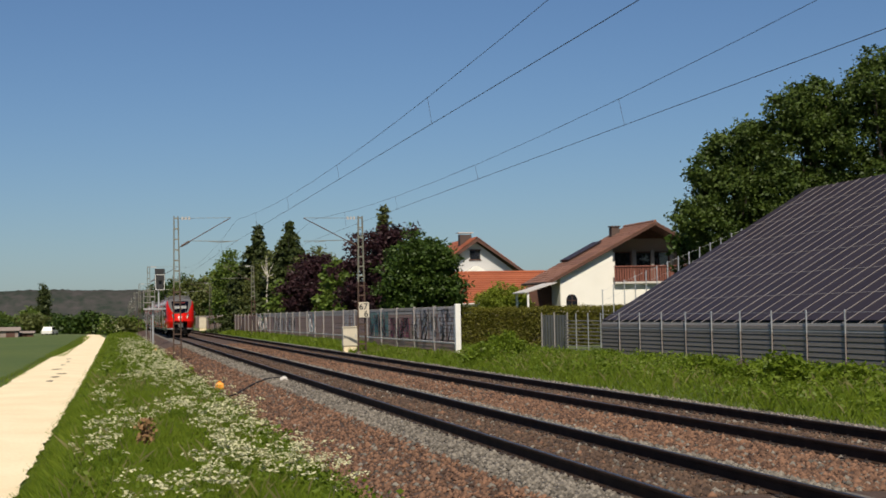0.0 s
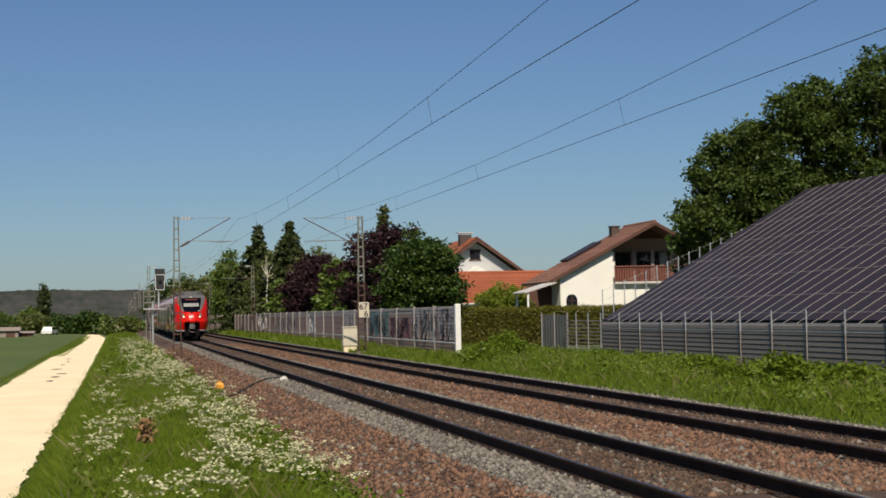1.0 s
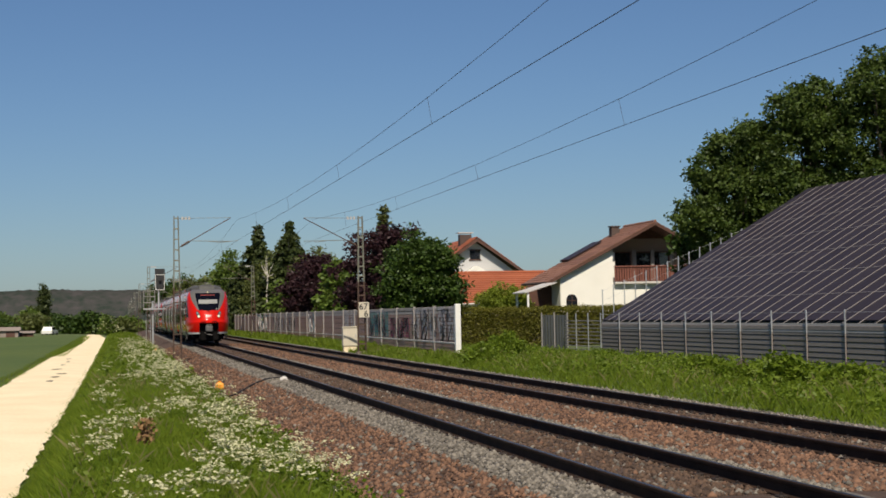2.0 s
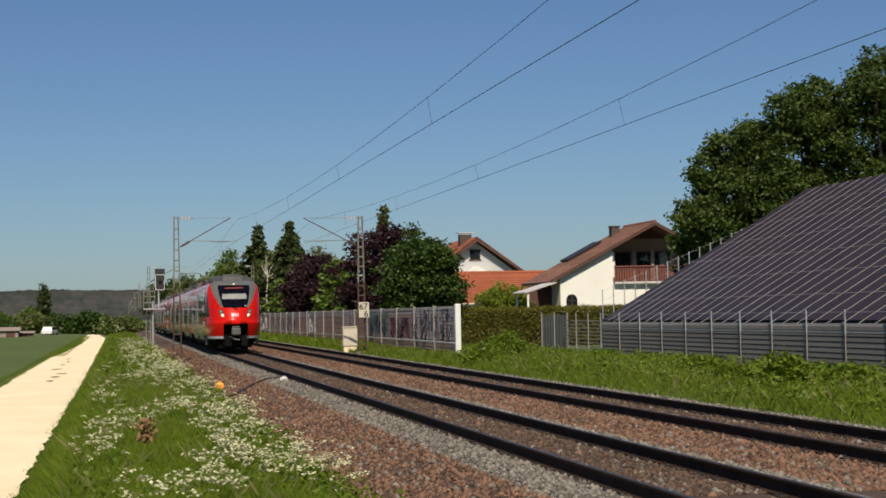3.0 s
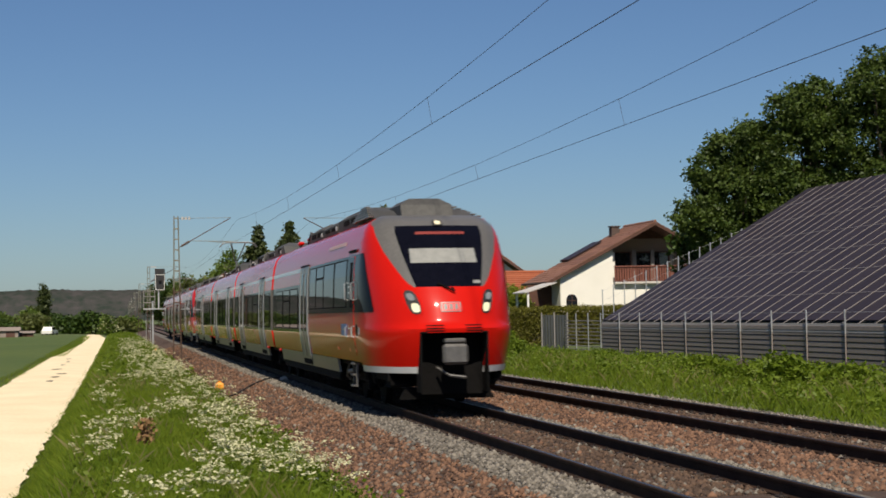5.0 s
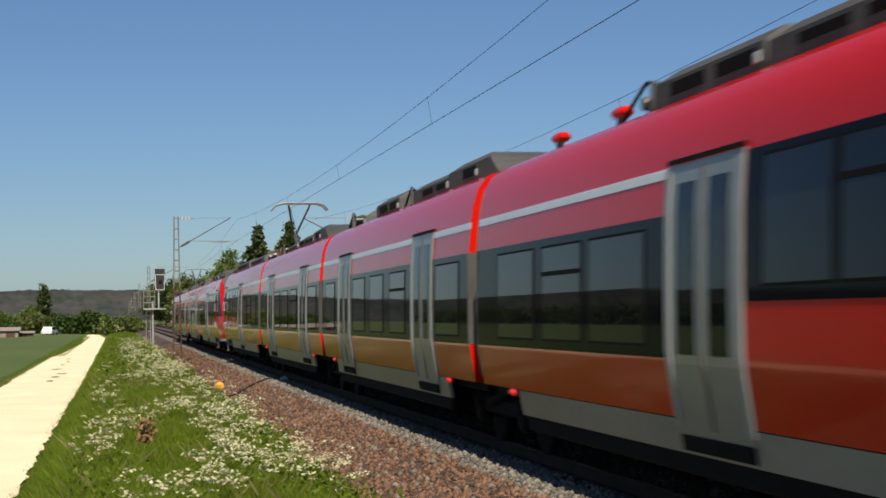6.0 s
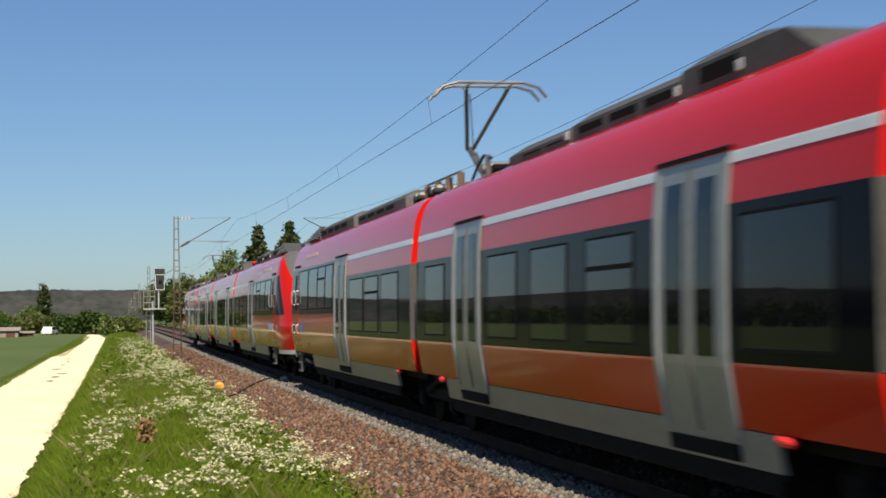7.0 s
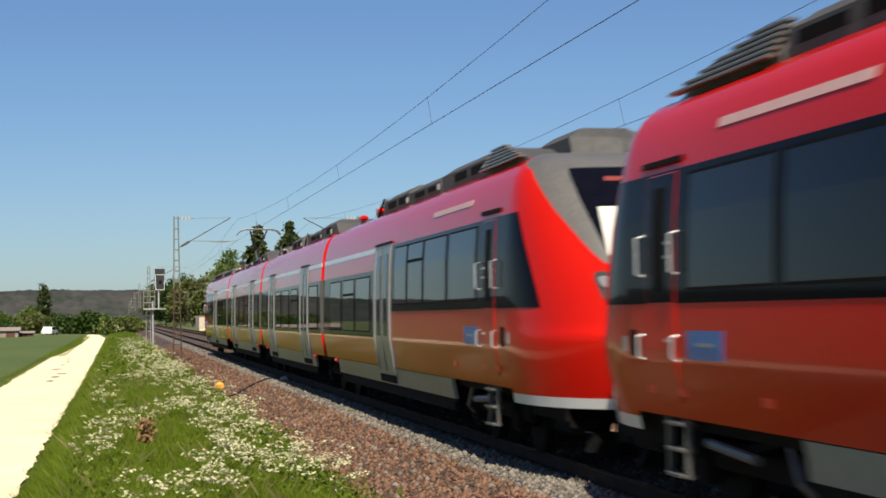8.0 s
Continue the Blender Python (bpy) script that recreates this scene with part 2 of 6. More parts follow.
def part(name, geo, material, parent, label="", smooth=False):
    """One mesh object under a thing or a part."""
    ob = new(name, geo if isinstance(geo, bpy.types.Mesh) else geo.mesh(name, material, smooth))
    ob.parent = parent
    if label:
        ob["label"] = label
    return ob


def thing(name, label, category, m=None, group="", kind="", geo=None, material=None, smooth=False):
    """A top-level thing: an Empty at its base, or one mesh."""
    ob = new(name, geo.mesh(name, material, smooth) if geo else None)
    if m is not None:
        ob.matrix_basis = m
    return tagged(ob, label, category, group, kind)


def quick_mesh(name, verts, faces, material, smooth=False):
    """A large mesh from numpy arrays; all faces have the same number of corners."""
    me = bpy.data.meshes.new(name)
    n, k = faces.shape
    me.vertices.add(len(verts))
    me.vertices.foreach_set("co", np.asarray(verts, np.float32).ravel())
    me.loops.add(n * k)
    me.loops.foreach_set("vertex_index", faces.astype(np.int32).ravel())
    me.polygons.add(n)
    me.polygons.foreach_set("loop_start", np.arange(0, n * k, k, dtype=np.int32))
    me.update(calc_edges=True)
    me.materials.append(material)
    if smooth:
        me.polygons.foreach_set("use_smooth", [True] * n)
    return me


NEAR_TRACK, FAR_TRACK = 6.11, 10.06


def bend(y):
    """The line leaves its straight very gently to the right in the distance."""
    u = (y - 75) / 20
    return 0.003 * 20 * (math.log1p(math.exp(u)) if u < 30 else u)


# ---- ground ----
def ground_height(x, y):
    """Height of the ground across the line; the rail heads lie at 0."""
    xs = (-6000, -60, -6, -4.3, -4.05, -1.3, -0.9, 2.9, 3.25, 4.55, 4.8, 7.4, 8.1, 8.8, 11.4, 12.0, 12.6, 14.0, 18.0, 24, 60, 6000)
    zs = (-0.5, -0.5, -0.42, -0.50, -0.60, -0.60, -0.55, -0.55, -0.58, -0.22, -0.19, -0.19, -0.21, -0.19, -0.19, -0.24, -0.20, -0.05, -0.14, -0.20, 0.05, 0.1)
    return float(np.interp(x, xs, zs))


def strip(name, x_cuts, y_cuts, material, label, category, lift=0.0):
    g = Geo()
    g.v = [(x + (bend(y) if 3 < x < 12.5 else 0), y, ground_height(x, y) + lift) for y in y_cuts for x in x_cuts]
    n = len(x_cuts)
    g.f = [(j * n + i, j * n + i + 1, (j + 1) * n + i + 1, (j + 1) * n + i) for j in range(len(y_cuts) - 1) for i in range(n - 1)]
    return thing(name, label, category, kind="structure", geo=g, material=material, smooth=True)


YS = [-60, -20, 0, 10, 20, 30, 45, 60, 80, 110, 150, 200, 280, 380, 520, 700, 1000, 1500, 2200, 3200]
ground = strip("ground", [-3000, -600, -200, -60, -20, -6, -4.3, -4.05, -2.6, -1.3, -0.9, 0.5, 2, 2.9, 3.25, 4.0, 4.55, 4.8, 6.1, 7.4, 8.1, 8.8, 10, 11.4, 12.0, 12.6, 13.2, 14, 18, 24, 60, 200, 600, 3000], YS, M["soil"], "grassy ground beside the railway line", "ground")


def edge_wobble(y, seed):
    return 0.14 * noise.noise((seed, y * 0.12, 0)) + 0.045 * noise.noise((seed, y * 0.6, 3))


def path_fringe(y, seed):
    """Small ragged bites along the edge of the gravel."""
    return 0.07 * noise.noise((seed, y * 2.1, 6)) + 0.05 * noise.noise((seed, y * 0.9, 8))


def build_path():
    g = Geo()
    ys = [5 + 0.3 * i for i in range(220)] + [71 + 1.0 * i for i in range(231)]
    for y in ys:
        l = float(np.interp(y, (100, 117, 164, 203, 261), (-4.10, -3.74, -3.25, -3.73, -5.43))) + edge_wobble(y, 1)
        r = float(np.interp(y, (30, 66, 179, 215, 254), (-1.34, -1.22, -1.04, -1.35, -2.47))) + edge_wobble(y, 9) + path_fringe(y, 4)
        for k in range(7):
            x = l + (r - l) * k / 6
            bow = 0.03 * (1 - abs(k - 3) / 3) - 0.025 * (abs(k - 3) == 2)
            g.v.append((x, y, -0.562 + bow + 0.012 * noise.noise((x * 2, y * 0.8, 5))))
    g.f = [(j * 7 + i, j * 7 + i + 1, j * 7 + i + 8, j * 7 + i + 7) for j in range(len(ys) - 1) for i in range(6)]
    return thing("path", "pale dusty gravel track beside the meadow", "path", kind="structure", geo=g, material=M["path"], smooth=True)


build_path()

strip("field", [-2500, -400, -100, -45], [236, 280, 380, 520, 700, 1000], M["field"], "green field reaching to the distant woods", "field", 0.03)
field = strip("field", [-2500, -400, -100, -40, -15, -6, -4.3], [y for y in YS if 10 <= y <= 230] + [236], M["field"], "green field of young crops", "field", 0.03)
for x0, x1, m, lab in ((3.05, 4.5, "ballast", "reddish brown ballast shoulder"), (4.5, 5.3, "ballast_grey", "grey ballast beside the rail"), (5.3, 6.9, "ballast", "brown dusty ballast between the rails"), (6.9, 7.7, "ballast_grey", "grey ballast beside the rail"), (7.7, 10.85, "ballast", "brown ballast between and under the tracks"), (10.85, 12.35, "ballast_grey", "grey ballast at the meadow edge")):
    cuts = sorted({x0, x1, *[c for c in (3.25, 4.0, 4.55, 4.8, 6.1, 7.4, 8.1, 8.8, 10.0, 11.4, 12.0) if x0 < c < x1]})
    strip("ballast_bed", cuts, YS[1:17], M[m], lab, "ballast", 0.008)


# ---- tracks ----
def rail_outline():
    return [(-0.07, -0.172), (0.07, -0.172), (0.07, -0.162), (0.012, -0.145), (0.010, -0.05), (0.034, -0.038), (0.036, -0.008), (0.028, -0.001), (-0.028, -0.001), (-0.036, -0.008), (-0.034, -0.038), (-0.010, -0.05), (-0.012, -0.145), (-0.07, -0.162)]


sleeper_geo = Geo().loft([[(-1.3, -0.13, -0.36), (1.3, -0.13, -0.36), (1.3, 0.13, -0.36), (-1.3, 0.13, -0.36)], [(-1.28, -0.11, -0.185), (1.28, -0.11, -0.185), (1.28, 0.11, -0.185), (-1.28, 0.11, -0.185)]])
for s in (-0.75, 0.75):
    sleeper_geo.box(s - 0.19, -0.09, -0.185, s + 0.19, 0.09, -0.172, 0.004)
sleeper_mesh = sleeper_geo.mesh("sleeper", M["sleeper"])
clip_geo = Geo()
for s in (-0.75, 0.75):
    for d in (-0.105, 0.105):
        clip_geo.box(s + d - 0.05, -0.07, -0.172, s + d + 0.05, 0.07, -0.145, 0.01)
        clip_geo.tube([(s + d, 0, -0.15), (s + d, 0, -0.115)], 0.016, 6)
clip_mesh = clip_geo.mesh("rail_fastening", M["clip"])


RAIL_Y = (-40, 20, 40, 55, 65, 75, 85, 100, 120, 150, 200, 300, 1200)


def track(x):
    t = thing("railway_track", "rusty steel rails on ballasted concrete sleepers", "railway track", pose(x, 0, 0), "tracks", "structure")
    for s in (-0.75, 0.75):
        r = part("rail", Geo().loft([[(s + a + bend(y), y, b) for a, b in rail_outline()] for y in RAIL_Y]), M["rail"], t)
        part("rail_head", Geo().loft([[(s + a + bend(y), y, b) for a, b in ((-0.022, -0.002), (0.022, -0.002), (0.022, 0.0015), (-0.022, 0.0015))] for y in RAIL_Y]), M["rail_top"], r, "worn bright running surface")
    y = 12.0
    while y < 87:
        sl = part("sleeper", sleeper_mesh, None, t)
        sl.location = (bend(y), y, 0)
        part("rail_fastening", clip_mesh, None, sl)
        y += 0.6
    g = Geo()
    while y < 320:
        g.box(bend(y) - 1.28, y - 0.12, -0.36, bend(y) + 1.28, y + 0.12, -0.185)
        y += 0.6
    tagged(part("sleepers", g, M["sleeper"], t), kind="stuff")
    return t


track(NEAR_TRACK)
track(FAR_TRACK)


# ---- overhead line ----
def lattice_mast(x, y, top, side, arm_end=2.85):
    """Steel lattice mast with a swivelling bracket over the track; side points to the track."""
    base = ground_height(x, y)
    m = thing("catenary_mast", "grey-green lattice steel catenary mast with a bracket arm", "catenary mast", pose(x, y, base), "catenary masts")
    h = top - base
    part("foundation", Geo().box(-0.3, -0.3, -0.3, 0.3, 0.3, 0.10, 0.03), M["sleeper"], m, "low concrete foundation block")
    split = 0.52 * h
    for sx in (-1, 1):
        for sy in (-1, 1):
            foot, head = Vector((sx * 0.20, sy * 0.14, 0.06)), Vector((sx * 0.10, sy * 0.09, h))
            mid = foot.lerp(head, (split - 0.06) / (h - 0.06))
            leg = part("leg", Geo().tube([mid, head], 0.028, 4), M["mast"], m)
            part("lower_leg", Geo().tube([foot, mid], 0.030, 4), M["mast_rust"], leg, "rust-brown lower leg")
    n = 13
    for k in range(n + 1):
        z = 0.5 + (h - 0.6) * k / n
        q = 1 - z / h
        a, b = 0.10 + 0.10 * q, 0.09 + 0.05 * q
        g = Geo()
        for sy in (-1, 1):
            g.box(-a, sy * b - 0.012, z - 0.03, a, sy * b + 0.012, z + 0.03)
        for sx in (-1, 1):
            g.box(sx * a - 0.012, -b, z - 0.03, sx * a + 0.012, b, z + 0.03)
        part("batten", g, M["mast_rust" if z < split else "mast"], m)
    reach = (NEAR_TRACK if side > 0 else FAR_TRACK) + bend(y) - x
    zb, zt = 5.35 - base, 6.82 - base
    tip = side * arm_end
    arm = part("bracket_arm", Geo().tube([(side * 0.1, 0, zb), (tip, 0, zt + 0.04)], 0.026, 6), M["mast_rust"], m, "rusty tubular bracket arm")
    part("insulator", Geo().tube([(side * 0.25, 0, zb + 0.09), (side * 0.66, 0, zb + 0.32)], 0.055, 8), M["mast_rust"], arm)
    part("top_tie", Geo().tube([(side * 0.1, 0, zt + 0.02), (tip, 0, zt + 0.05)], 0.012, 5), M["mast"], m)
    for k in range(3):
        part("insulator_disc", Geo().tube([(side * (0.32 + 0.17 * k), 0, zt - 0.05), (side * (0.32 + 0.17 * k), 0, zt + 0.1)], 0.055, 8), M["insul"], m, "pale porcelain insulator")
    part("registration_arm", Geo().tube([(side * 0.80, 0, 5.70 - base), (tip, 0, 5.66 - base)], 0.018, 5), M["mast"], m)
    part("steady_arm", Geo().tube([(tip * 0.6, 0, 5.67 - base), (tip * 0.8, 0, 5.60 - base), (reach, 0, 5.70 - base)], 0.013, 5), M["mast"], m)
    return m


mast_near = lattice_mast(3.07, 81.5, 6.95, 1, 2.74)
mast_far = lattice_mast(12.55, 82.0, 6.95, -1, 2.96)
for y in (158, 234, 312, 390, 468, 546):
    lattice_mast(3.0 + bend(y), y, 6.9, 1)
    lattice_mast(13.2 + bend(y), y + 1, 6.9, -1)


def wire_height(y):
    return float(np.interp(y, (5, 82, 158), (5.42, 5.72, 5.60)))


def overhead(x, label):
    w = thing("overhead_line", label, "overhead line", None, "overhead lines")
    spans = [(-72, 5), (5, 82), (82, 158), (158, 234), (234, 312), (312, 390), (390, 468), (468, 546)]
    cw, ms = [], []
    for a, b in spans:
        for k in range(12):
            y = a + (b - a) * k / 12
            u = (2 * k / 12 - 1)
            cw.append((x + bend(y), y, wire_height(y)))
            ms.append((x + bend(y), y, 6.0 + 0.80 * u * u))
    part("contact_wire", Geo().tube(cw, 0.0065, 5), M["wire"], w)
    part("messenger_wire", Geo().tube(ms, 0.0055, 5), M["wire"], w)
    for a, b in spans[1:4]:
        for y in np.arange(a + 12.3, b - 4, 13.2):
            u = 2 * (y - a) / (b - a) - 1
            part("dropper", Geo().tube([(x + bend(y), y, wire_height(y)), (x + bend(y) - 0.02, y + 0.3, 6.0 + 0.8 * u * u)], 0.004, 4), M["wire"], w)
    return w


overhead(NEAR_TRACK, "dark contact wire and messenger with thin droppers")
overhead(FAR_TRACK, "dark contact wire and messenger with thin droppers")


# ---- noise barrier ----
def barrier_panels():
    b = thing("noise_barrier", "weathered brown trackside noise barrier with graffiti and pale posts", "noise barrier", pose(14.5, 0, 0), "", "structure")
    bay, y0 = 5.0, 67.6
    plank = Geo().box(0.02, 0, 0, 0.09, bay - 0.02, 0.158, 0.012).mesh("panel_plank", M["barrier"])
    light = Geo().box(0.02, 0, 0, 0.09, bay - 0.02, 0.158, 0.012).mesh("panel_plank_grey", M["slat"])
    post = Geo().box(-0.05, -0.04, -0.15, 0.10, 0.04, 2.15, 0.01).mesh("barrier_post", M["post"])
    for k in range(20):
        y = y0 + bay * k
        for i in range(12):
            pl = part("panel_plank", light if i > 9 else plank, None, b)
            pl.location = (0, y, 0.10 + 0.168 * i)
            pl.rotation_euler = (0, radians(2.5 + (-1) ** i * 1.5), 0)
        if k:
            part("barrier_post", post, None, b).location = (0, y, 0)
        part("lower_rail", Geo().box(-0.13, y, 0.46, -0.07, y + bay, 0.54, 0.01), M["strip"], b)
    part("end_post", Geo().box(-0.12, y0 - 0.32, -0.2, 0.12, y0 - 0.04, 2.2, 0.02), M["white"], b, "cream-painted wide end post")
    for k in range(20, 46):
        y = y0 + bay * k
        part("barrier_panel", Geo().box(0.02, y + 0.03, 0, 0.10, y + bay - 0.03, 2.0, 0.02), M["barrier"], b)
        part("barrier_post", post, None, b).location = (0, y, 0)
    return b


barrier = barrier_panels()


# ---- solar bank ----
def solar_bank():
    x0, z0, x1, z1 = 22.54, 1.32, 33.14, 7.53
    y0, y1 = 14.0, 72.3
    tilt = math.atan2(z1 - z0, x1 - x0)
    length = math.hypot(z1 - z0, x1 - x0)
    s = thing("solar_array", "large sloping bank of dark solar panels in aluminium rails", "solar array", pose(x0, 0, z0, 0, -math.degrees(tilt), 0))
    rows, w = 7, 1.12
    h = length / rows
    me = Geo().box(0.02, 0.02, 0, h - 0.02, w - 0.03, 0.04, 0.006).mesh("solar_panel", M["panel"])
    cols = int((y1 - y0) / w)
    for c in range(cols):
        y = y1 - w * (c + 1)
        if c < 40:
            for r in range(rows):
                p = part("solar_panel", me, None, s)
                p.location = (r * h, y, 0)
        part("panel_rail", Geo().box(-0.25, y - 0.016, 0.035, length, y + 0.012, 0.056), M["panel_rail"], s)
    far = Geo()
    for c in range(40, cols):
        for r in range(rows):
            y = y1 - w * (c + 1)
            far.box(r * h + 0.02, y + 0.02, 0, r * h + h - 0.02, y + w - 0.03, 0.04)
    tagged(part("solar_panels", far, M["panel"], s), kind="stuff")
    for r in range(1, rows):
        part("cross_rail", Geo().box(r * h - 0.012, y0, 0.036, r * h + 0.012, y1, 0.050), M["panel_rail"], s)
    part("substructure", Geo().box(0, y0, -0.16, length, y1, -0.02), M["gate"], s)
    bank = Geo().prism([(x0 + 0.2, -0.2), (x1 + 4, -0.2), (x1 + 4, z1 - 0.8), (x1, z1 - 0.35), (x0 + 0.2, z0 - 0.3)], "y", y0, y1 - 0.2)
    thing("solar_bank_core", "closed earth bank carrying the solar panels", "bank", kind="structure", geo=bank, material=M["soil"])
    # guard posts up the open end and along the ridge
    f = thing("guard_fence", "thin galvanised guard posts with wires along the bank", "fence", None)
    for k in range(14):
        x = x0 + 0.26 + 0.55 * k
        top = 2.82 + 0.40 * 0.55 * k
        part("fence_post", Geo().box(x - 0.022, y1 + 0.68, top - 1.6, x + 0.022, y1 + 0.72, top), M["galv"], f)
    for drop in (0.08, 0.55):
        part("fence_wire", Geo().tube([(x0 + 0.26, y1 + 0.7, 2.82 - drop), (x0 + 7.41, y1 + 0.7, 5.68 - drop)], 0.004, 4), M["galv"], f)
    for k in range(18):
        y = 60.4 - 1.9 * k
        part("fence_post", Geo().box(x1 + 0.25, y, z1 - 1, x1 + 0.31, y + 0.06, z1 + 0.75), M["galv"], f)
    part("ridge_sheet", Geo().box(x1 + 0.3, 14, z1 - 0.6, x1 + 0.34, 59, z1 + 0.45), M["gate"], f)
    # slatted wall in front
    wl = thing("slatted_barrier", "weathered grey slatted barrier with galvanised posts", "barrier", pose(22.0, 0, 0), "", "structure")
    sl = Geo().box(-0.03, 0, 0, 0.03, 2.78, 0.150, 0.012).mesh("slat", M["wall_slat"])
    for k in range(20):
        y = 70.7 - 2.8 * (k + 1)
        for i in range(-1, 8):
            o = part("slat", sl, None, wl)
            o.location = (0, y, -0.16 + 0.172 * i)
            o.rotation_euler = (0, radians(4), 0)
        part("upper_sheet", Geo().prism([(-0.03, 0.98), (0.03, 0.98), (0.06, 1.27), (0.02, 1.27)], "y", y, y + 2.79), M["wall_sheet"], wl, "plain grey top sheet")
        part("lower_sheet", Geo().box(0.06, y, -0.4, 0.10, y + 2.79, 0.98), M["gate"], wl)
        part("barrier_post", Geo().box(-0.07, y - 0.022, 0.95, -0.025, y + 0.022, 1.70, 0.006), M["galv"], wl)
        part("post_foot", Geo().box(-0.068, y - 0.020, -0.5, -0.027, y + 0.020, 0.948, 0.006), M["wall_slat"], wl, "darker brownish grey lower post")
        part("top_wire", Geo().tube([(-0.05, y, 1.62), (-0.05, y + 2.8, 1.62)], 0.006, 4), M["galv"], wl)
    for k in range(3):
        y = 70.7 + 2.0 * k
        for i in range(9):
            o = part("slat", Geo().box(-0.02, 0, 0, 0.02, 2.0, 0.05, 0.006), M["post"], wl)
            o.location = (0, y, -0.08 + 0.172 * i)
        part("barrier_post", Geo().box(-0.06, y - 0.03, -0.3, -0.02, y + 0.03, 1.70, 0.006), M["galv"], wl)
    gt = thing("metal_gate", "dark grey corrugated metal sheet gate", "gate", pose(22.3, 77.5, 0, 0, 0, 5))
    for k in range(9):
        part("gate_rib", Geo().prism([(-0.15 * k - 0.14, 0.0), (-0.15 * k - 0.11, -0.05), (-0.15 * k - 0.03, -0.05), (-0.15 * k, 0.0)], "z", -0.1, 1.62), M["gate"], gt)
    for xx in (-1.37, -0.7, 0.0):
        part("gate_post", Geo().box(xx - 0.03, -0.09, -0.3, xx + 0.03, -0.04, 1.75, 0.006), M["post"], gt)


solar_bank()


# ---- train ----
PROFILE_Z = (0.35, 0.57, 0.95, 1.34, 1.46, 2.00, 2.60, 3.00, 3.25, 3.45, 3.58, 3.68, 3.74)
PROFILE_X = (1.29, 1.325, 1.388, 1.450, 1.457, 1.452, 1.435, 1.40, 1.36, 1.30, 1.22, 1.10, 0.95)


def prof(z):
    return float(np.interp(z, PROFILE_Z, PROFILE_X))


def skin(y0, y1, z0, z1, off=0.006, side=-1, thick=0.02):
    """A plate that follows the car's side between two heights."""
    zs = sorted({z0, z1, *[z for z in PROFILE_Z if z0 < z < z1]})
    out = [(side * (prof(z) + off), z) for z in zs]
    inn = [(side * (prof(z) + off - thick), z) for z in reversed(zs)]
    return Geo().prism(out + inn, "y", y0, y1)


def body_shell(y0, y1):
    half = [(prof(z), z) for z in (0.87, 0.95, 1.2, 1.34, 1.46, 2.0, 2.6, 3.0, 3.25, 3.45, 3.58, 3.68)]
    ring = half + [(0.95, 3.715), (0.5, 3.73), (-0.5, 3.73), (-0.95, 3.715)] + [(-a, b) for a, b in reversed(half)]
    return Geo().prism(ring, "y", y0, y1)


def roof_skin(y0, y1):
    ring = [(0.93, 3.70), (0.92, 3.722), (0.5, 3.738), (-0.5, 3.738), (-0.92, 3.722), (-0.93, 3.70)]
    return Geo().prism(ring, "y", y0, y1)


def roof_case(y0, y1, top=4.12, half=0.98, front=0.5, back=0.15):
    lo = [(-half, y0, 3.70), (half, y0, 3.70), (half, y1, 3.70), (-half, y1, 3.70)]
    mid = [(-half, y0 + front * 0.4, top - 0.14), (half, y0 + front * 0.4, top - 0.14), (half, y1 - back * 0.4, top - 0.14), (-half, y1 - back * 0.4, top - 0.14)]
    hi = [(-half + 0.22, y0 + front, top), (half - 0.22, y0 + front, top), (half - 0.22, y1 - back, top), (-half + 0.22, y1 - back, top)]
    return Geo().loft([lo, mid, hi])


def roof_gear(body, cases):
    """Equipment cases, each with dark openings framed in its sides."""
    for y0, y1, top, half, front in cases:
        c = part("roof_case", roof_case(y0, y1, top, half, front), M["roofbox"], body, "grey roof equipment case")
        if half < 0.6:
            continue
        n = int((y1 - y0 - front) / 1.15)
        for k in range(n):
            a = y0 + front + 0.12 + 1.15 * k
            for side in (-1, 1):
                g = Geo().box(side * half - 0.012, a, 3.80, side * half + 0.012, a + 0.85, top - 0.18)
                part("roof_grille", g, M["under"], c)
        part("case_lamp", Geo().box(-half - 0.03, y0 + front + 0.02, 3.78, -half + 0.01, y0 + front + 0.10, 3.88, 0.01), M["galv"], c, "small pale fitting")
    return body


def horn(body, y):
    """A red horn on a short grey foot."""
    h = part("roof_horn", Geo().box(-0.86, y - 0.17, 3.86, -0.68, y + 0.17, 3.97, 0.04), M["red"], body, "red roof horn on a grey foot")
    part("horn_foot", Geo().tube([(-0.77, y + 0.05, 3.70), (-0.77, y + 0.05, 3.87)], 0.05, 8), M["steel"], h)


def open_machinery(body, y0, y1):
    """Pipes, coils and brackets left open at the end of a case."""
    for k in range(4):
        y = y0 + (y1 - y0) * (k + 0.5) / 4
        part("roof_coil", Geo().tube([(-0.85, y, 3.84 + 0.05 * (k % 2)), (0.85, y, 3.84 + 0.05 * (k % 2))], 0.07, 8), M["steel" if k % 2 else "under"], body)
    part("roof_hose", Geo().tube([(-0.9, y0, 3.98), (-0.9, (y0 + y1) / 2, 4.06), (-0.9, y1, 3.92), (-0.9, y1 + 0.35, 3.76)], 0.022, 5), M["under"], body, "black bent roof hose")
    part("roof_bracket", Geo().box(-0.95, y0 + 0.1, 3.74, -0.88, y0 + 0.18, 4.04, 0.01), M["steel"], body)


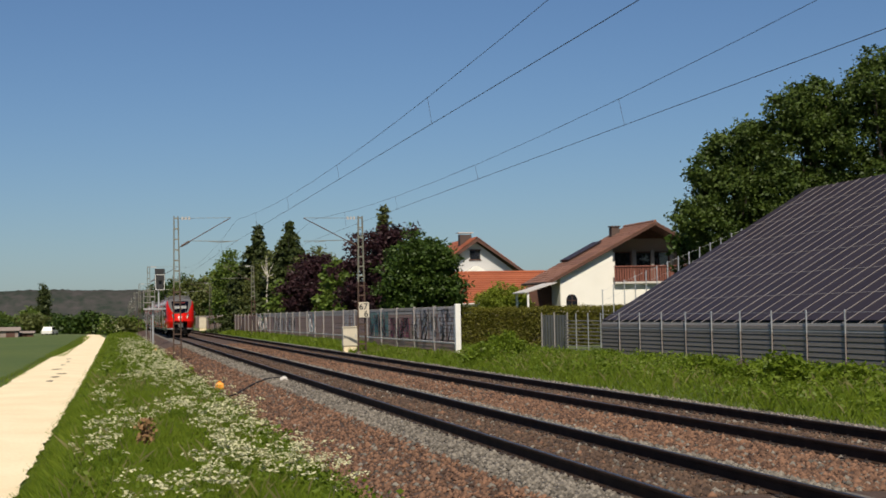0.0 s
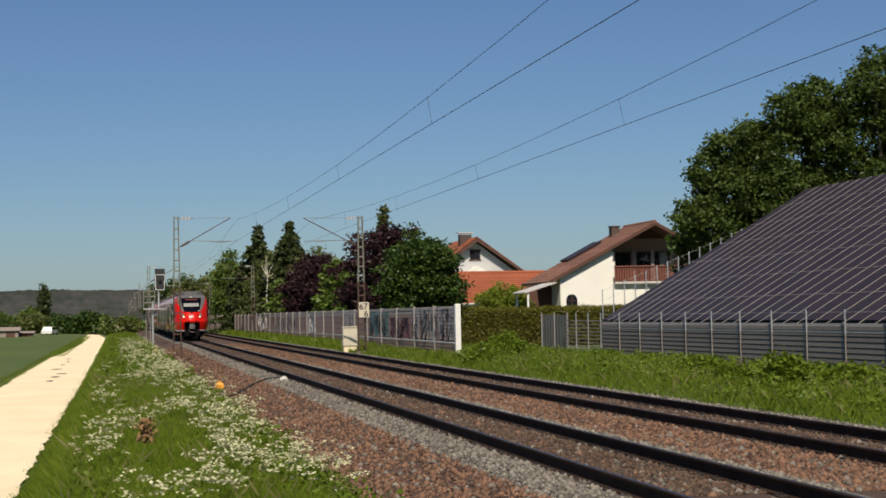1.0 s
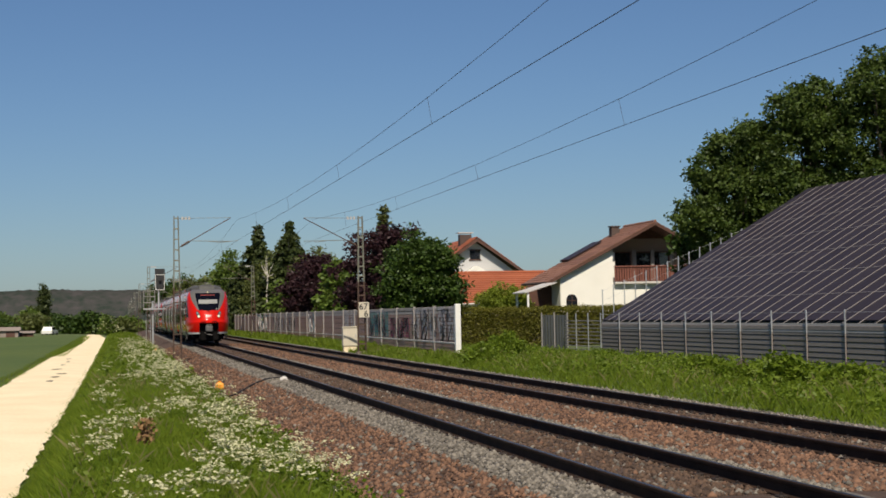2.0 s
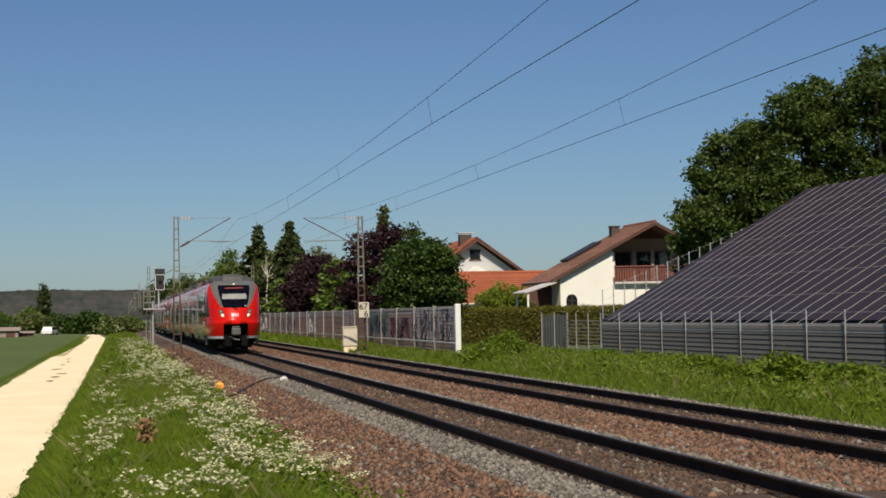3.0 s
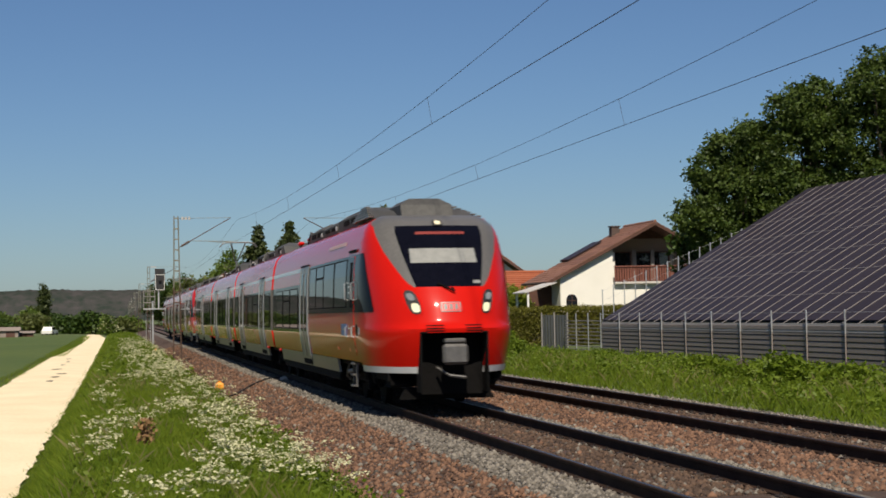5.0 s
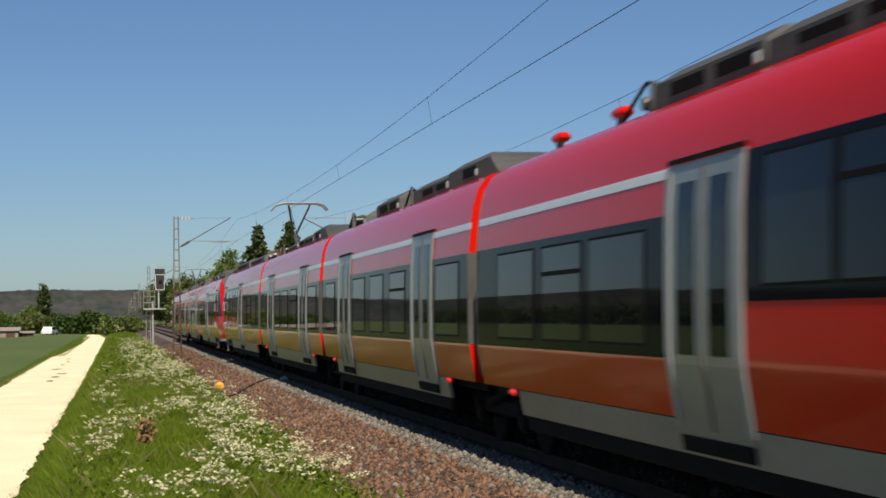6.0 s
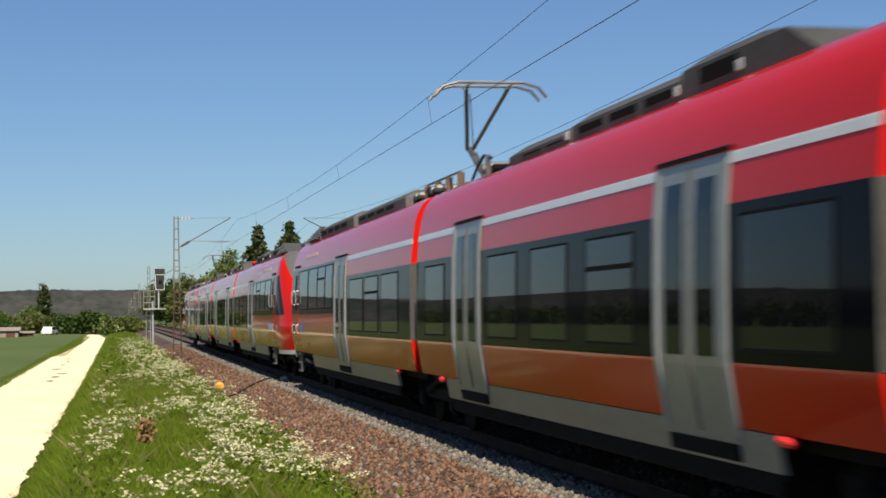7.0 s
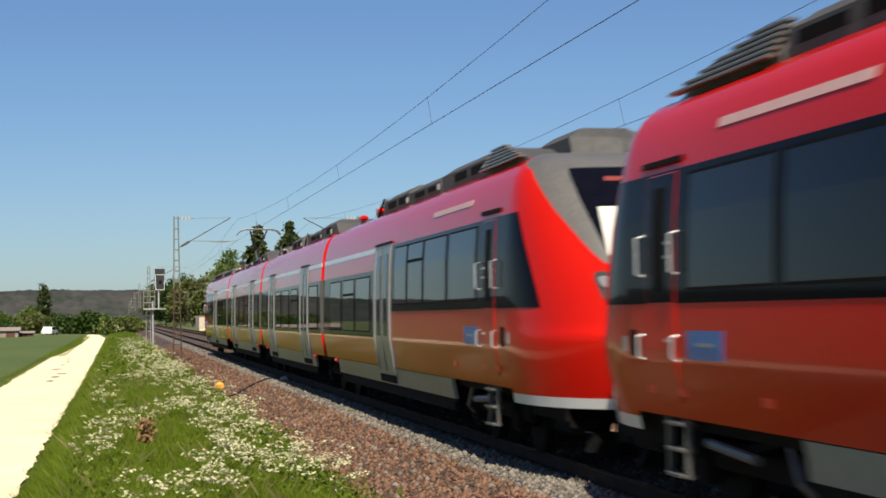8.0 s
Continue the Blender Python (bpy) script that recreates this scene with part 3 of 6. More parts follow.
def door(body, y, side):
    w = 1.72
    part("door_frame", skin(y - w / 2, y + w / 2, 0.74, 3.03, 0.016, side), M["skirt"], body, "light grey double sliding door")
    for s in (-1, 1):
        c = y + s * 0.37
        part("door_pane", skin(c - 0.2, c + 0.2, 1.42, 2.86, 0.024, side), M["tglass"], body)
        part("door_edge", skin(y + s * 0.80 - 0.06, y + s * 0.80 + 0.06, 0.80, 2.98, 0.030, side), M["door_grey"], body)
    part("door_seal", skin(y - 0.035, y + 0.035, 0.80, 2.98, 0.028, side), M["tgrey"], body)
    part("door_step", skin(y - 0.78, y + 0.78, 0.60, 0.73, 0.03, side), M["under"], body)
    part("gutter", skin(y - w / 2, y + w / 2, 3.035, 3.075, 0.035, side), M["under"], body)


def windows(body, spans, side, z0=1.50, z1=2.50):
    for a, b, split in spans:
        pane = part("window_pane", skin(a, b, z0, z1, 0.014, side), M["tglass"], body)
        for c in (a - 0.025, b):
            part("window_seal", skin(c, c + 0.025, z0 - 0.025, z1 + 0.025, 0.016, side), M["under"], pane)
        for c in (z0 - 0.025, z1):
            part("window_seal", skin(a, b, c, c + 0.025, 0.016, side), M["under"], pane)
        if split:
            m = z0 + (z1 - z0) * 0.69
            part("window_bar", skin(a, b, m, m + 0.05, 0.02, side), M["under"], pane)


def lower(body, y0, y1):
    """Skirt and underfloor boxes between the bogies."""
    for side in (-1, 1):
        part("skirt_panel", skin(y0, y1, 0.57, 0.86, 0.004, side, 0.05), M["skirt"], body, "light grey side skirt")
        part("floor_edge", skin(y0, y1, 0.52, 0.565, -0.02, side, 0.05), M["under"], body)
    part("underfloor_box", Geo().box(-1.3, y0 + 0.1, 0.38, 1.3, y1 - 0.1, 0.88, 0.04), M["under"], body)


def nose_point(q, z, off=0.0):
    """A point of the rounded front, q across (-1 to 1) and z up."""
    s0 = float(np.interp(z, (0.35, 0.72, 1.1, 1.40, 1.52, 1.62, 1.75, 2.0, 2.3, 2.6, 3.0, 3.3, 3.5, 3.62, 3.70, 3.74), (0.5, 0.26, 0.10, 0.02, 0.0, 0.12, 0.18, 0.28, 0.46, 0.68, 1.0, 1.26, 1.50, 1.74, 2.0, 2.2)))
    a = min(abs(q), 1.0)
    n = 2.35
    y = 2.4 - (2.4 - s0) * (1 - a ** n) ** (1 / n)
    return Vector((prof(z) * q, y - off, z + off * 0.3))


def nose_patch(q0, q1, z0, z1, off, n=6, slant=0.0):
    """A small piece of the front's surface, standing off from it."""
    g = Geo()
    rows = []
    for o in (off, off - 0.02):
        for i in range(n + 1):
            z = z0 + (z1 - z0) * i / n
            rows.append([nose_point(q0 + (q1 - q0) * j / n + slant * (i / n - 0.5), z, o) for j in range(n + 1)])
    m = n + 1
    outer, inner = rows[:m], rows[m:]
    edge = lambda r: [p for p in r[0]] + [r[i][-1] for i in range(1, m)] + [r[-1][j] for j in range(m - 2, -1, -1)] + [r[i][0] for i in range(m - 2, 0, -1)]
    g.add([p for r in outer for p in r], [(i * m + j, i * m + j + 1, (i + 1) * m + j + 1, (i + 1) * m + j) for i in range(n) for j in range(n)])
    g.loft([edge(outer), edge(inner)], caps=False)
    return g


def nose_oval(qc, half, z0, z1, off, slant):
    """A rounded plate on the front that leans by slant from its foot to its head."""
    rings = []
    for o in (off, off - 0.02):
        ring = []
        for k in range(16):
            a = 2 * math.pi * k / 16
            c, d = math.cos(a), math.sin(a)
            c, d = math.copysign(abs(c) ** 0.7, c), math.copysign(abs(d) ** 0.7, d)
            ring.append(nose_point(qc + half * c + slant * d, (z0 + z1) / 2 + (z1 - z0) / 2 * d, o))
        rings.append(ring)
    return Geo().loft(rings)


def nose(body):
    zs = [0.70, 0.82, 0.86, 1.0, 1.15, 1.3, 1.4, 1.45, 1.52, 1.57, 1.62, 1.68, 1.75, 1.9, 2.05, 2.2, 2.3, 2.36, 2.45, 2.6, 2.8, 3.0, 3.15, 3.3, 3.4, 3.5, 3.56, 3.62, 3.66, 3.70, 3.74]
    b1 = lambda z: float(np.interp(z, (2.3, 3.45), (0.43, 0.65)))
    b2 = lambda z: float(np.interp(z, (2.28, 2.36, 2.48, 2.8, 2.95, 3.3, 3.5, 3.6), (0.44, 0.51, 0.575, 0.70, 0.76, 0.87, 0.93, 0.999)))
    geos = {k: Geo() for k in ("shell", "mask", "windscreen", "lip", "lip_end")}
    for side in (-1, 1):
        cols = []
        for z in zs:
            a, b = b1(z), b2(z)
            qs = [a * k / 4 for k in range(5)] + [a + (b - a) * k / 3 for k in (1, 2, 3)] + [1 - (1 - b) * (1 - k / 10) ** 2.2 for k in range(1, 11)]
            cols.append([nose_point(side * q, z) for q in qs])
        for i in range(len(zs) - 1):
            zc = (zs[i] + zs[i + 1]) / 2
            for j in range(len(cols[0]) - 1):
                if zc < 1.45 and j < 4:
                    continue
                if zc < 0.82:
                    key = "lip" if side < 0 else "lip_end"
                elif j < 4 and 2.3 < zc < 3.46:
                    key = "windscreen"
                elif zc > 2.3 and j < 7 or zc > 3.62:
                    key = "mask"
                else:
                    key = "shell"
                geos[key].add([cols[i][j], cols[i][j + 1], cols[i + 1][j + 1], cols[i + 1][j]], [(0, 1, 2, 3)])
    for g in geos.values():
        seen, remap, verts = {}, [], []
        for p in g.v:
            k = tuple(round(c, 4) for c in p)
            if k not in seen:
                seen[k] = len(verts)
                verts.append(p)
            remap.append(seen[k])
        g.v, g.f = verts, [tuple(dict.fromkeys(remap[i] for i in f)) for f in g.f]
        g.f = [f for f in g.f if len(f) > 2]
    for key, m, lab in (("shell", "red", "glossy red rounded front shell"), ("mask", "tgrey", "grey surround of the windscreen"), ("windscreen", "tglass", "dark raked windscreen"), ("lip", "stripe", "silver bumper lip"), ("lip_end", "stripe", "silver bumper lip")):
        part("windscreen" if key == "windscreen" else "bumper_lip" if key[:3] == "lip" else "nose_" + key, geos[key], M[m], body, lab, smooth=True)
    for s in (-1, 1):
        part("headlight_rim", nose_oval(s * 0.49, s * 0.105, 1.76, 2.27, 0.006, s * 0.045), M["red"], body, "raised red rim round the headlight")
        part("headlight_housing", nose_oval(s * 0.49, s * 0.075, 1.79, 2.24, 0.018, s * 0.045), M["black"], body, "black slanted headlight housing")
        part("headlight", nose_oval(s * 0.462, s * 0.048, 1.82, 1.99, 0.030, s * 0.012), M["headlamp"], body, "lit warm headlight lens")
        part("upper_lamp", nose_oval(s * 0.515, s * 0.045, 2.04, 2.18, 0.030, s * 0.015), M["lamp_grey"], body, "unlit grey upper lamp")
        for k in range(3):
            part("vent_slot", nose_patch(s * 0.14, s * 0.36, 1.47 + 0.05 * k, 1.49 + 0.05 * k, 0.006, 3), M["under"], body)
        part("wing", Geo().box(s * 0.68, 1.0, 0.42, s * 1.0, 1.9, 0.74, 0.05), M["under"], body)
    part("top_light_housing", nose_oval(0, 0.085, 3.49, 3.61, 0.03, 0), M["black"], body, "dark round lamp housing")
    part("top_light", nose_oval(0, 0.05, 3.51, 3.59, 0.05, 0), M["headlamp"], body, "lit round warm top headlight")
    part("sun_blind", nose_patch(-0.46, 0.44, 2.76, 3.04, 0.006), M["blind"], body, "pale half-drawn cab blind")
    part("destination_display", nose_patch(-0.36, 0.36, 3.32, 3.375, 0.006), M["warn_dim"], body, "dim red unreadable destination display")
    part("cab_label", nose_patch(0.33, 0.43, 2.36, 2.42, 0.006, 3), M["blind"], body)
    badge = part("badge", nose_patch(-0.15, 0.11, 1.83, 2.01, 0.008, 4), M["skirt"], body, "pale rectangular badge with red bars")
    part("badge_field", nose_patch(-0.135, 0.095, 1.845, 1.995, 0.012, 4), M["warn"], badge)
    for q in (-0.09, -0.02, 0.05):
        part("badge_bar", nose_patch(q - 0.022, q + 0.022, 1.865, 1.975, 0.016, 2), M["skirt"], badge)
    part("wiper", Geo().tube([nose_point(0.02, 2.28, 0.03), nose_point(0.05, 2.20, 0.06), nose_point(-0.16, 2.36, 0.03)], 0.018, 5), M["under"], body)
    part("coupler_recess", Geo().box(-0.62, 0.55, 0.30, 0.62, 0.62, 1.46).box(-0.63, 0.1, 1.44, 0.63, 0.6, 1.47).box(-0.64, 0.12, 0.35, -0.61, 0.6, 1.46).box(0.61, 0.12, 0.35, 0.64, 0.6, 1.46), M["under"], body)
    part("coupler", Geo().tube([(0, 0.6, 1.02), (0, 0.12, 1.02)], 0.13, 10).box(-0.24, 0.0, 0.86, 0.24, 0.16, 1.24, 0.05).box(-0.2, 0.05, 1.26, 0.2, 0.3, 1.34, 0.02).tube([(-0.28, 0.4, 0.8), (-0.1, 0.1, 0.66), (0.2, 0.12, 0.62)], 0.03, 5), M["steel"], body, "greasy automatic coupler")
    part("snow_plough", Geo().prism([(-0.9, 0.20), (0.9, 0.20), (0.8, 0.42), (-0.8, 0.42)], "y", 0.85, 1.0), M["under"], body)
    part("nose_floor", Geo().box(-1.1, 1.0, 0.55, 1.1, 2.5, 0.86), M["under"], body)
    for k in range(6):
        for s in (-1, 1):
            x, z = s * (1.10 - 0.035 * k), 3.74 + 0.058 * k
            part("louvre", Geo().box(x - 0.05, 2.75 + 0.30 * k, z, x + 0.05, 5.0, z + 0.03, 0.008), M["tgrey"], body, "grey roof louvre slat")


def wheelset(x_parent, y):
    g = Geo()
    for s in (-1, 1):
        g.tube([(s * 0.68, y, 0.42), (s * 0.82, y, 0.42)], 0.42, 24)
    g.tube([(-0.9, y, 0.42), (0.9, y, 0.42)], 0.09, 10)
    part("wheelset", g, M["under"], x_parent, "", True)


def bogie(unit, y):
    g = Geo()
    for s in (-1, 1):
        g.box(s * 0.98 - 0.09, y - 1.75, 0.42, s * 0.98 + 0.09, y + 1.75, 0.66, 0.05)
        g.tube([(s * 1.12, y - 0.6, 0.8), (s * 1.12, y + 0.6, 0.55)], 0.05, 6)
        for d in (-1.2, 1.2):
            g.box(s * 1.05 - 0.08, y + d - 0.17, 0.28, s * 1.05 + 0.10, y + d + 0.17, 0.58, 0.05)
            g.tube([(s * 1.06, y + d, 0.5), (s * 1.06, y + d, 0.9)], 0.10, 8)
    g.box(-0.9, y - 0.3, 0.4, 0.9, y + 0.3, 0.85, 0.05)
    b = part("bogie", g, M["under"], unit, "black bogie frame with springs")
    for d in (-1.2, 1.2):
        wheelset(b, y + d)


def corner_pieces(body, y):
    """Red curved skirt ends beside a bogie."""
    for side in (-1, 1):
        part("skirt_end", Geo().box(side * 1.38 - 0.05, y - 0.14, 0.79, side * 1.38 + 0.03, y + 0.12, 0.87, 0.03), M["warn"], body)


def end_band(body, y):
    """Dark edging of the car's end face at window height."""
    for side in (-1, 1):
        part("end_edging", Geo().box(side * 1.15, y - 0.006, 1.38, side * 1.464, y + 0.006, 2.61), M["roofbox"], body, "dark grey end edging")


def end_car(unit, cases, machinery, horns):
    L = 20.05
    body = part("car_body", body_shell(2.35, L - 0.27), M["red"], unit, "glossy red end car with a dark window band", True)
    nose(body)
    part("roof_skin", roof_skin(2.36, L - 0.275), M["roofbox"], body)
    for side in (-1, 1):
        part("cab_band", skin(2.38, 10.66, 1.85, 3.0, 0.006, side), M["band"], body, "dark grey window band")
        front = Geo()
        front.v = [nose_point(side * (qf + (1 - qf) * (1 - (1 - k / 8) ** 2.2)), 1.85 + 1.15 * i / 6, 0.006) + Vector((side * 0.006, 0, 0)) for i in range(7) for qf in (0.90 + 0.075 * i / 6,) for k in range(9)]
        front.f = [(i * 9 + k, i * 9 + k + 1, i * 9 + k + 10, i * 9 + k + 9) for i in range(6) for k in range(8)]
        part("cab_side_glass", front, M["band"], body, "dark curved cab side panel", True)
        part("window_band", skin(12.44, L - 0.27, 1.38, 2.61, 0.006, side), M["band"], body, "dark grey window band")
        part("stripe", skin(12.44, L - 0.27, 2.93, 3.02, 0.006, side), M["stripe"], body, "pale grey stripe")
        door(body, 11.55, side)
        windows(body, [(4.0, 5.75, 0), (5.95, 7.6, 0), (7.75, 9.0, 1), (9.15, 10.3, 0)], side, 1.98, 2.92)
        windows(body, [(13.0, 14.7, 0), (15.0, 16.5, 1), (16.9, 18.6, 0)], side)
        part("cab_door", skin(2.92, 3.66, 1.00, 2.98, 0.010, side), M["red"], body, "flush driver's door")
        part("cab_door_panel", skin(2.94, 3.64, 1.86, 2.97, 0.014, side), M["band"], body)
        part("cab_door_window", skin(3.12, 3.40, 1.95, 2.86, 0.020, side), M["under"], body)
        part("cab_gutter", skin(2.75, 3.75, 3.06, 3.11, 0.03, side), M["under"], body, "dark rain gutter over the driver's door")
        for yy in (2.84, 3.72):
            for z0, z1 in ((2.10, 2.46), (1.36, 1.58)):
                g = Geo().tube([(side * (prof(z0) + 0.01), yy, z0), (side * 1.52, yy, z0 + 0.02), (side * 1.52, yy, z1 - 0.02), (side * (prof(z1) + 0.01), yy, z1)], 0.014, 6)
                part("handrail", g, M["galv"], body, "pale grab handle")
        for z0, w in ((2.36, 0.13), (2.24, 0.10), (1.52, 0.11)):
            part("door_lock", skin(3.46, 3.46 + w, z0, z0 + 0.025, 0.03, side), M["galv"], body, "bright door latch")
        part("socket_recess", skin(2.46, 2.62, 1.38, 1.62, 0.010, side), M["under"], body, "dark recessed socket")
        part("side_lamp", skin(2.22, 2.34, 1.42, 1.56, 0.012, side), M["lamp_grey"], body, "small grey side lamp")
        part("sticker", skin(3.95, 4.72, 1.38, 1.62, 0.008, side), M["blue"], body, "blue information sticker")
        part("sticker_bar", skin(4.15, 4.55, 1.49, 1.52, 0.012, side), M["skirt"], body)
        part("lettering", skin(4.5, 7.2, 3.25, 3.33, 0.008, side), M["skirt_dim"], body, "pale unreadable lettering bar")
        for yy in (2.82, 3.62, 5.40):
            part("marker", skin(yy, yy + 0.2, 1.06, 1.13, 0.012, side), M["warn"], body, "bright red reflective marker")
        lad = part("step_ladder", Geo().box(side * 1.36 - 0.025, 3.18, 0.36, side * 1.36 + 0.025, 3.23, 0.86).box(side * 1.36 - 0.025, 3.62, 0.36, side * 1.36 + 0.025, 3.67, 0.86), M["steel"], body, "steel cab step ladder")
        for z in (0.36, 0.58, 0.80):
            part("tread", Geo().box(side * 1.36 - 0.08, 3.23, z, side * 1.36 + 0.06, 3.62, z + 0.035, 0.008), M["steel"], lad)
        part("sand_pipe", Geo().tube([(side * 1.2, 5.3, 0.85), (side * 1.22, 5.6, 0.5), (side * 0.9, 5.75, 0.2)], 0.03, 6), M["steel"], body)
        part("damper", Geo().tube([(side * 1.27, 3.9, 0.68), (side * 1.27, 4.9, 0.62)], 0.045, 8), M["steel"], body, "grey horizontal yaw damper")
    end_band(body, L - 0.27)
    lower(body, 6.0, L - 2.1)
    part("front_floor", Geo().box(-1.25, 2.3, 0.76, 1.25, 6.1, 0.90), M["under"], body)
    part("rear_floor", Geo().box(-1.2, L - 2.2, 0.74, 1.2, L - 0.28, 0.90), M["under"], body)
    corner_pieces(body, L - 1.9)
    roof_gear(body, [(2.5, 4.3, 4.12, 0.52, 0.35), (2.7, 5.0, 4.06, 1.02, 2.0)] + cases)
    for y0, y1 in machinery:
        open_machinery(body, y0, y1)
    for y in horns:
        horn(body, y)
    return body


def mid_car(unit, cases, machinery):
    L = 16.1
    body = part("mid_car_body", body_shell(0.27, L - 0.27), M["red"], unit, "glossy red middle car with a dark window band", True)
    part("roof_skin", roof_skin(0.275, L - 0.275), M["roofbox"], body)
    for side in (-1, 1):
        part("window_band", skin(0.27, L - 0.27, 1.38, 2.61, 0.006, side), M["band"], body, "dark grey window band")
        part("stripe", skin(0.27, L - 0.27, 2.93, 3.02, 0.006, side), M["stripe"], body, "pale grey stripe")
        for y in (3.62, 12.2):
            door(body, y, side)
        windows(body, [(0.9, 2.5, 0), (5.1, 6.55, 1), (7.3, 8.75, 0), (9.45, 10.9, 0), (13.7, 15.1, 0)], side)
    end_band(body, 0.27)
    end_band(body, L - 0.27)
    lower(body, 2.1, L - 2.1)
    for a, b in ((0.28, 2.2), (L - 2.2, L - 0.28)):
        part("end_floor", Geo().box(-1.2, a, 0.74, 1.2, b, 0.90), M["under"], body)
    for y in (1.9, L - 1.9):
        corner_pieces(body, y)
    roof_gear(body, cases)
    for y0, y1 in machinery:
        open_machinery(body, y0, y1)
    return body


def pantograph(unit, y):
    p = part("pantograph", Geo().box(-0.55, y - 0.7, 3.80, 0.55, y + 1.1, 3.92, 0.03), M["steel"], unit, "raised grey single-arm pantograph")
    part("lower_arm", Geo().tube([(0, y + 0.1, 3.95), (0, y + 1.45, 4.66)], 0.055, 8).tube([(0.12, y + 0.3, 3.95), (0.12, y + 1.5, 4.6)], 0.02, 5), M["steel"], p)
    for k in range(4):
        part("roof_insulator", Geo().tube([(-0.75, y - 1.2 + 0.9 * k, 3.76), (-0.75, y - 1.2 + 0.9 * k, 4.02)], 0.06, 8), M["rust"], p)
    part("roof_cable", Geo().tube([(-0.75, y - 1.2, 4.04), (-0.75, y + 1.5, 4.04)], 0.02, 5), M["steel"], p)
    for s in (-1, 1):
        part("upper_arm", Geo().tube([(s * 0.05, y + 1.45, 4.66), (s * 0.36, y + 0.05, 5.54)], 0.036, 6), M["steel"], p)
        part("insulator", Geo().tube([(s * 0.4, y - 0.5, 3.6), (s * 0.4, y - 0.5, 3.86)], 0.07, 8), M["rust"], p)
    part("stay", Geo().tube([(0.05, y + 1.4, 4.7), (-0.3, y + 0.05, 5.46)], 0.010, 5), M["steel"], p)
    for d in (-0.2, 0.25):
        part("contact_strip", Geo().tube([(-0.95, y + d, 5.36), (-0.80, y + d, 5.53), (-0.55, y + d, 5.60), (0.55, y + d, 5.60), (0.80, y + d, 5.53), (0.95, y + d, 5.36)], 0.027, 6), M["steel"], p)
    part("head_frame", Geo().tube([(-0.36, y - 0.2, 5.56), (-0.36, y + 0.25, 5.56)], 0.02, 5).tube([(0.36, y - 0.2, 5.56), (0.36, y + 0.25, 5.56)], 0.02, 5), M["steel"], p)


def train_unit():
    u = thing("train_unit", "red regional electric train unit with grey roof and dark window band", "train", None, "coupled train units")
    end_car(u, [(5.05, 8.3, 4.10, 1.0, 0.1), (8.35, 11.2, 4.06, 1.0, 0.1), (11.25, 14.0, 4.10, 0.98, 0.1)], [(14.0, 14.8)], (15.6, 18.0))
    m1 = mid_car(u, [(0.3, 3.7, 4.12, 0.98, 1.3), (3.75, 6.9, 4.08, 0.95, 0.05), (8.4, 11.1, 4.12, 0.92, 0.1), (13.2, 13.7, 4.06, 0.8, 0.1)], [(6.95, 7.6), (14.1, 14.7)])
    part("air_tank", Geo().tube([(-0.62, 14.8, 3.86), (-0.62, 15.7, 3.86)], 0.2, 12), M["roofbox"], m1, "grey cylindrical roof tank", True)
    m1.location = (0, 20.05, 0)
    m2 = mid_car(u, [(2.0, 5.0, 4.12, 0.98, 1.5), (5.05, 8.7, 4.06, 0.95, 0.05), (8.75, 11.7, 4.0, 0.95, 0.05), (11.75, 12.8, 3.92, 0.8, 0.1)], [(12.9, 13.8)])
    m2.location = (0, 36.15, 0)
    rear = end_car(u, [(5.05, 10.7, 4.08, 1.0, 0.1), (11.1, 16.9, 4.05, 0.97, 0.1)], [(16.95, 17.6), (18.2, 19.2)], (17.8,))
    rear.matrix_basis = pose(0, 72.3, 0, 0, 0, 180)
    for k in range(3):
        y = 20.05 + 16.1 * k
        half = [(prof(z) - 0.10, z) for z in (0.95, 1.34, 2.0, 2.6, 3.0, 3.25, 3.45, 3.58)]
        ring = half + [(0.8, 3.62), (-0.8, 3.62)] + [(-a, b) for a, b in reversed(half)]
        part("gangway_bellows", Geo().prism(ring, "y", y - 0.26, y + 0.26), M["bellows"], u, "beige-grey folded gangway bellows", True)
        bogie(u, y)
    bogie(u, 4.5)
    bogie(u, 72.3 - 4.5)
    pantograph(u, 52.95)
    return u


M["headlamp"] = mat("lit_headlamp_lens", (0.7, 0.62, 0.42), (0.8, 0.72, 0.5), 0.1)
M["headlamp"].node_tree.nodes["Principled BSDF"].inputs["Emission Color"].default_value = (1.0, 0.82, 0.5, 1)
M["headlamp"].node_tree.nodes["Principled BSDF"].inputs["Emission Strength"].default_value = 0.22
M["door_grey"] = mat("door_edge_grey", (0.22, 0.225, 0.23), (0.28, 0.285, 0.29), 0.4)
M["warn_dim"] = mat("dim_red_display", (0.16, 0.02, 0.015), (0.24, 0.03, 0.02), 0.6)
M["lamp_grey"] = mat("grey_lamp_lens", (0.16, 0.17, 0.18), (0.24, 0.25, 0.26), 0.15)
M["white_blind"] = mat("cream_cab_blind", (0.62, 0.60, 0.52), (0.72, 0.70, 0.62), 0.8)
M["skirt_dim"] = mat("pale_lettering", (0.50, 0.30, 0.28), (0.60, 0.38, 0.35), 0.5)
unit_a = train_unit()
unit_b = copy_thing(unit_a, pose(NEAR_TRACK, 300, 0))
# the second unit's blind is drawn further down
for ob in unit_b.children_recursive:
    if ob.name.startswith("sun_blind") and ob.parent.location.y < 1:
        ob.data = nose_patch(-0.46, 0.46, 2.42, 3.0, 0.006).mesh("sun_blind_drawn", M["white_blind"])
        ob["label"] = "cream cab blind drawn far down"


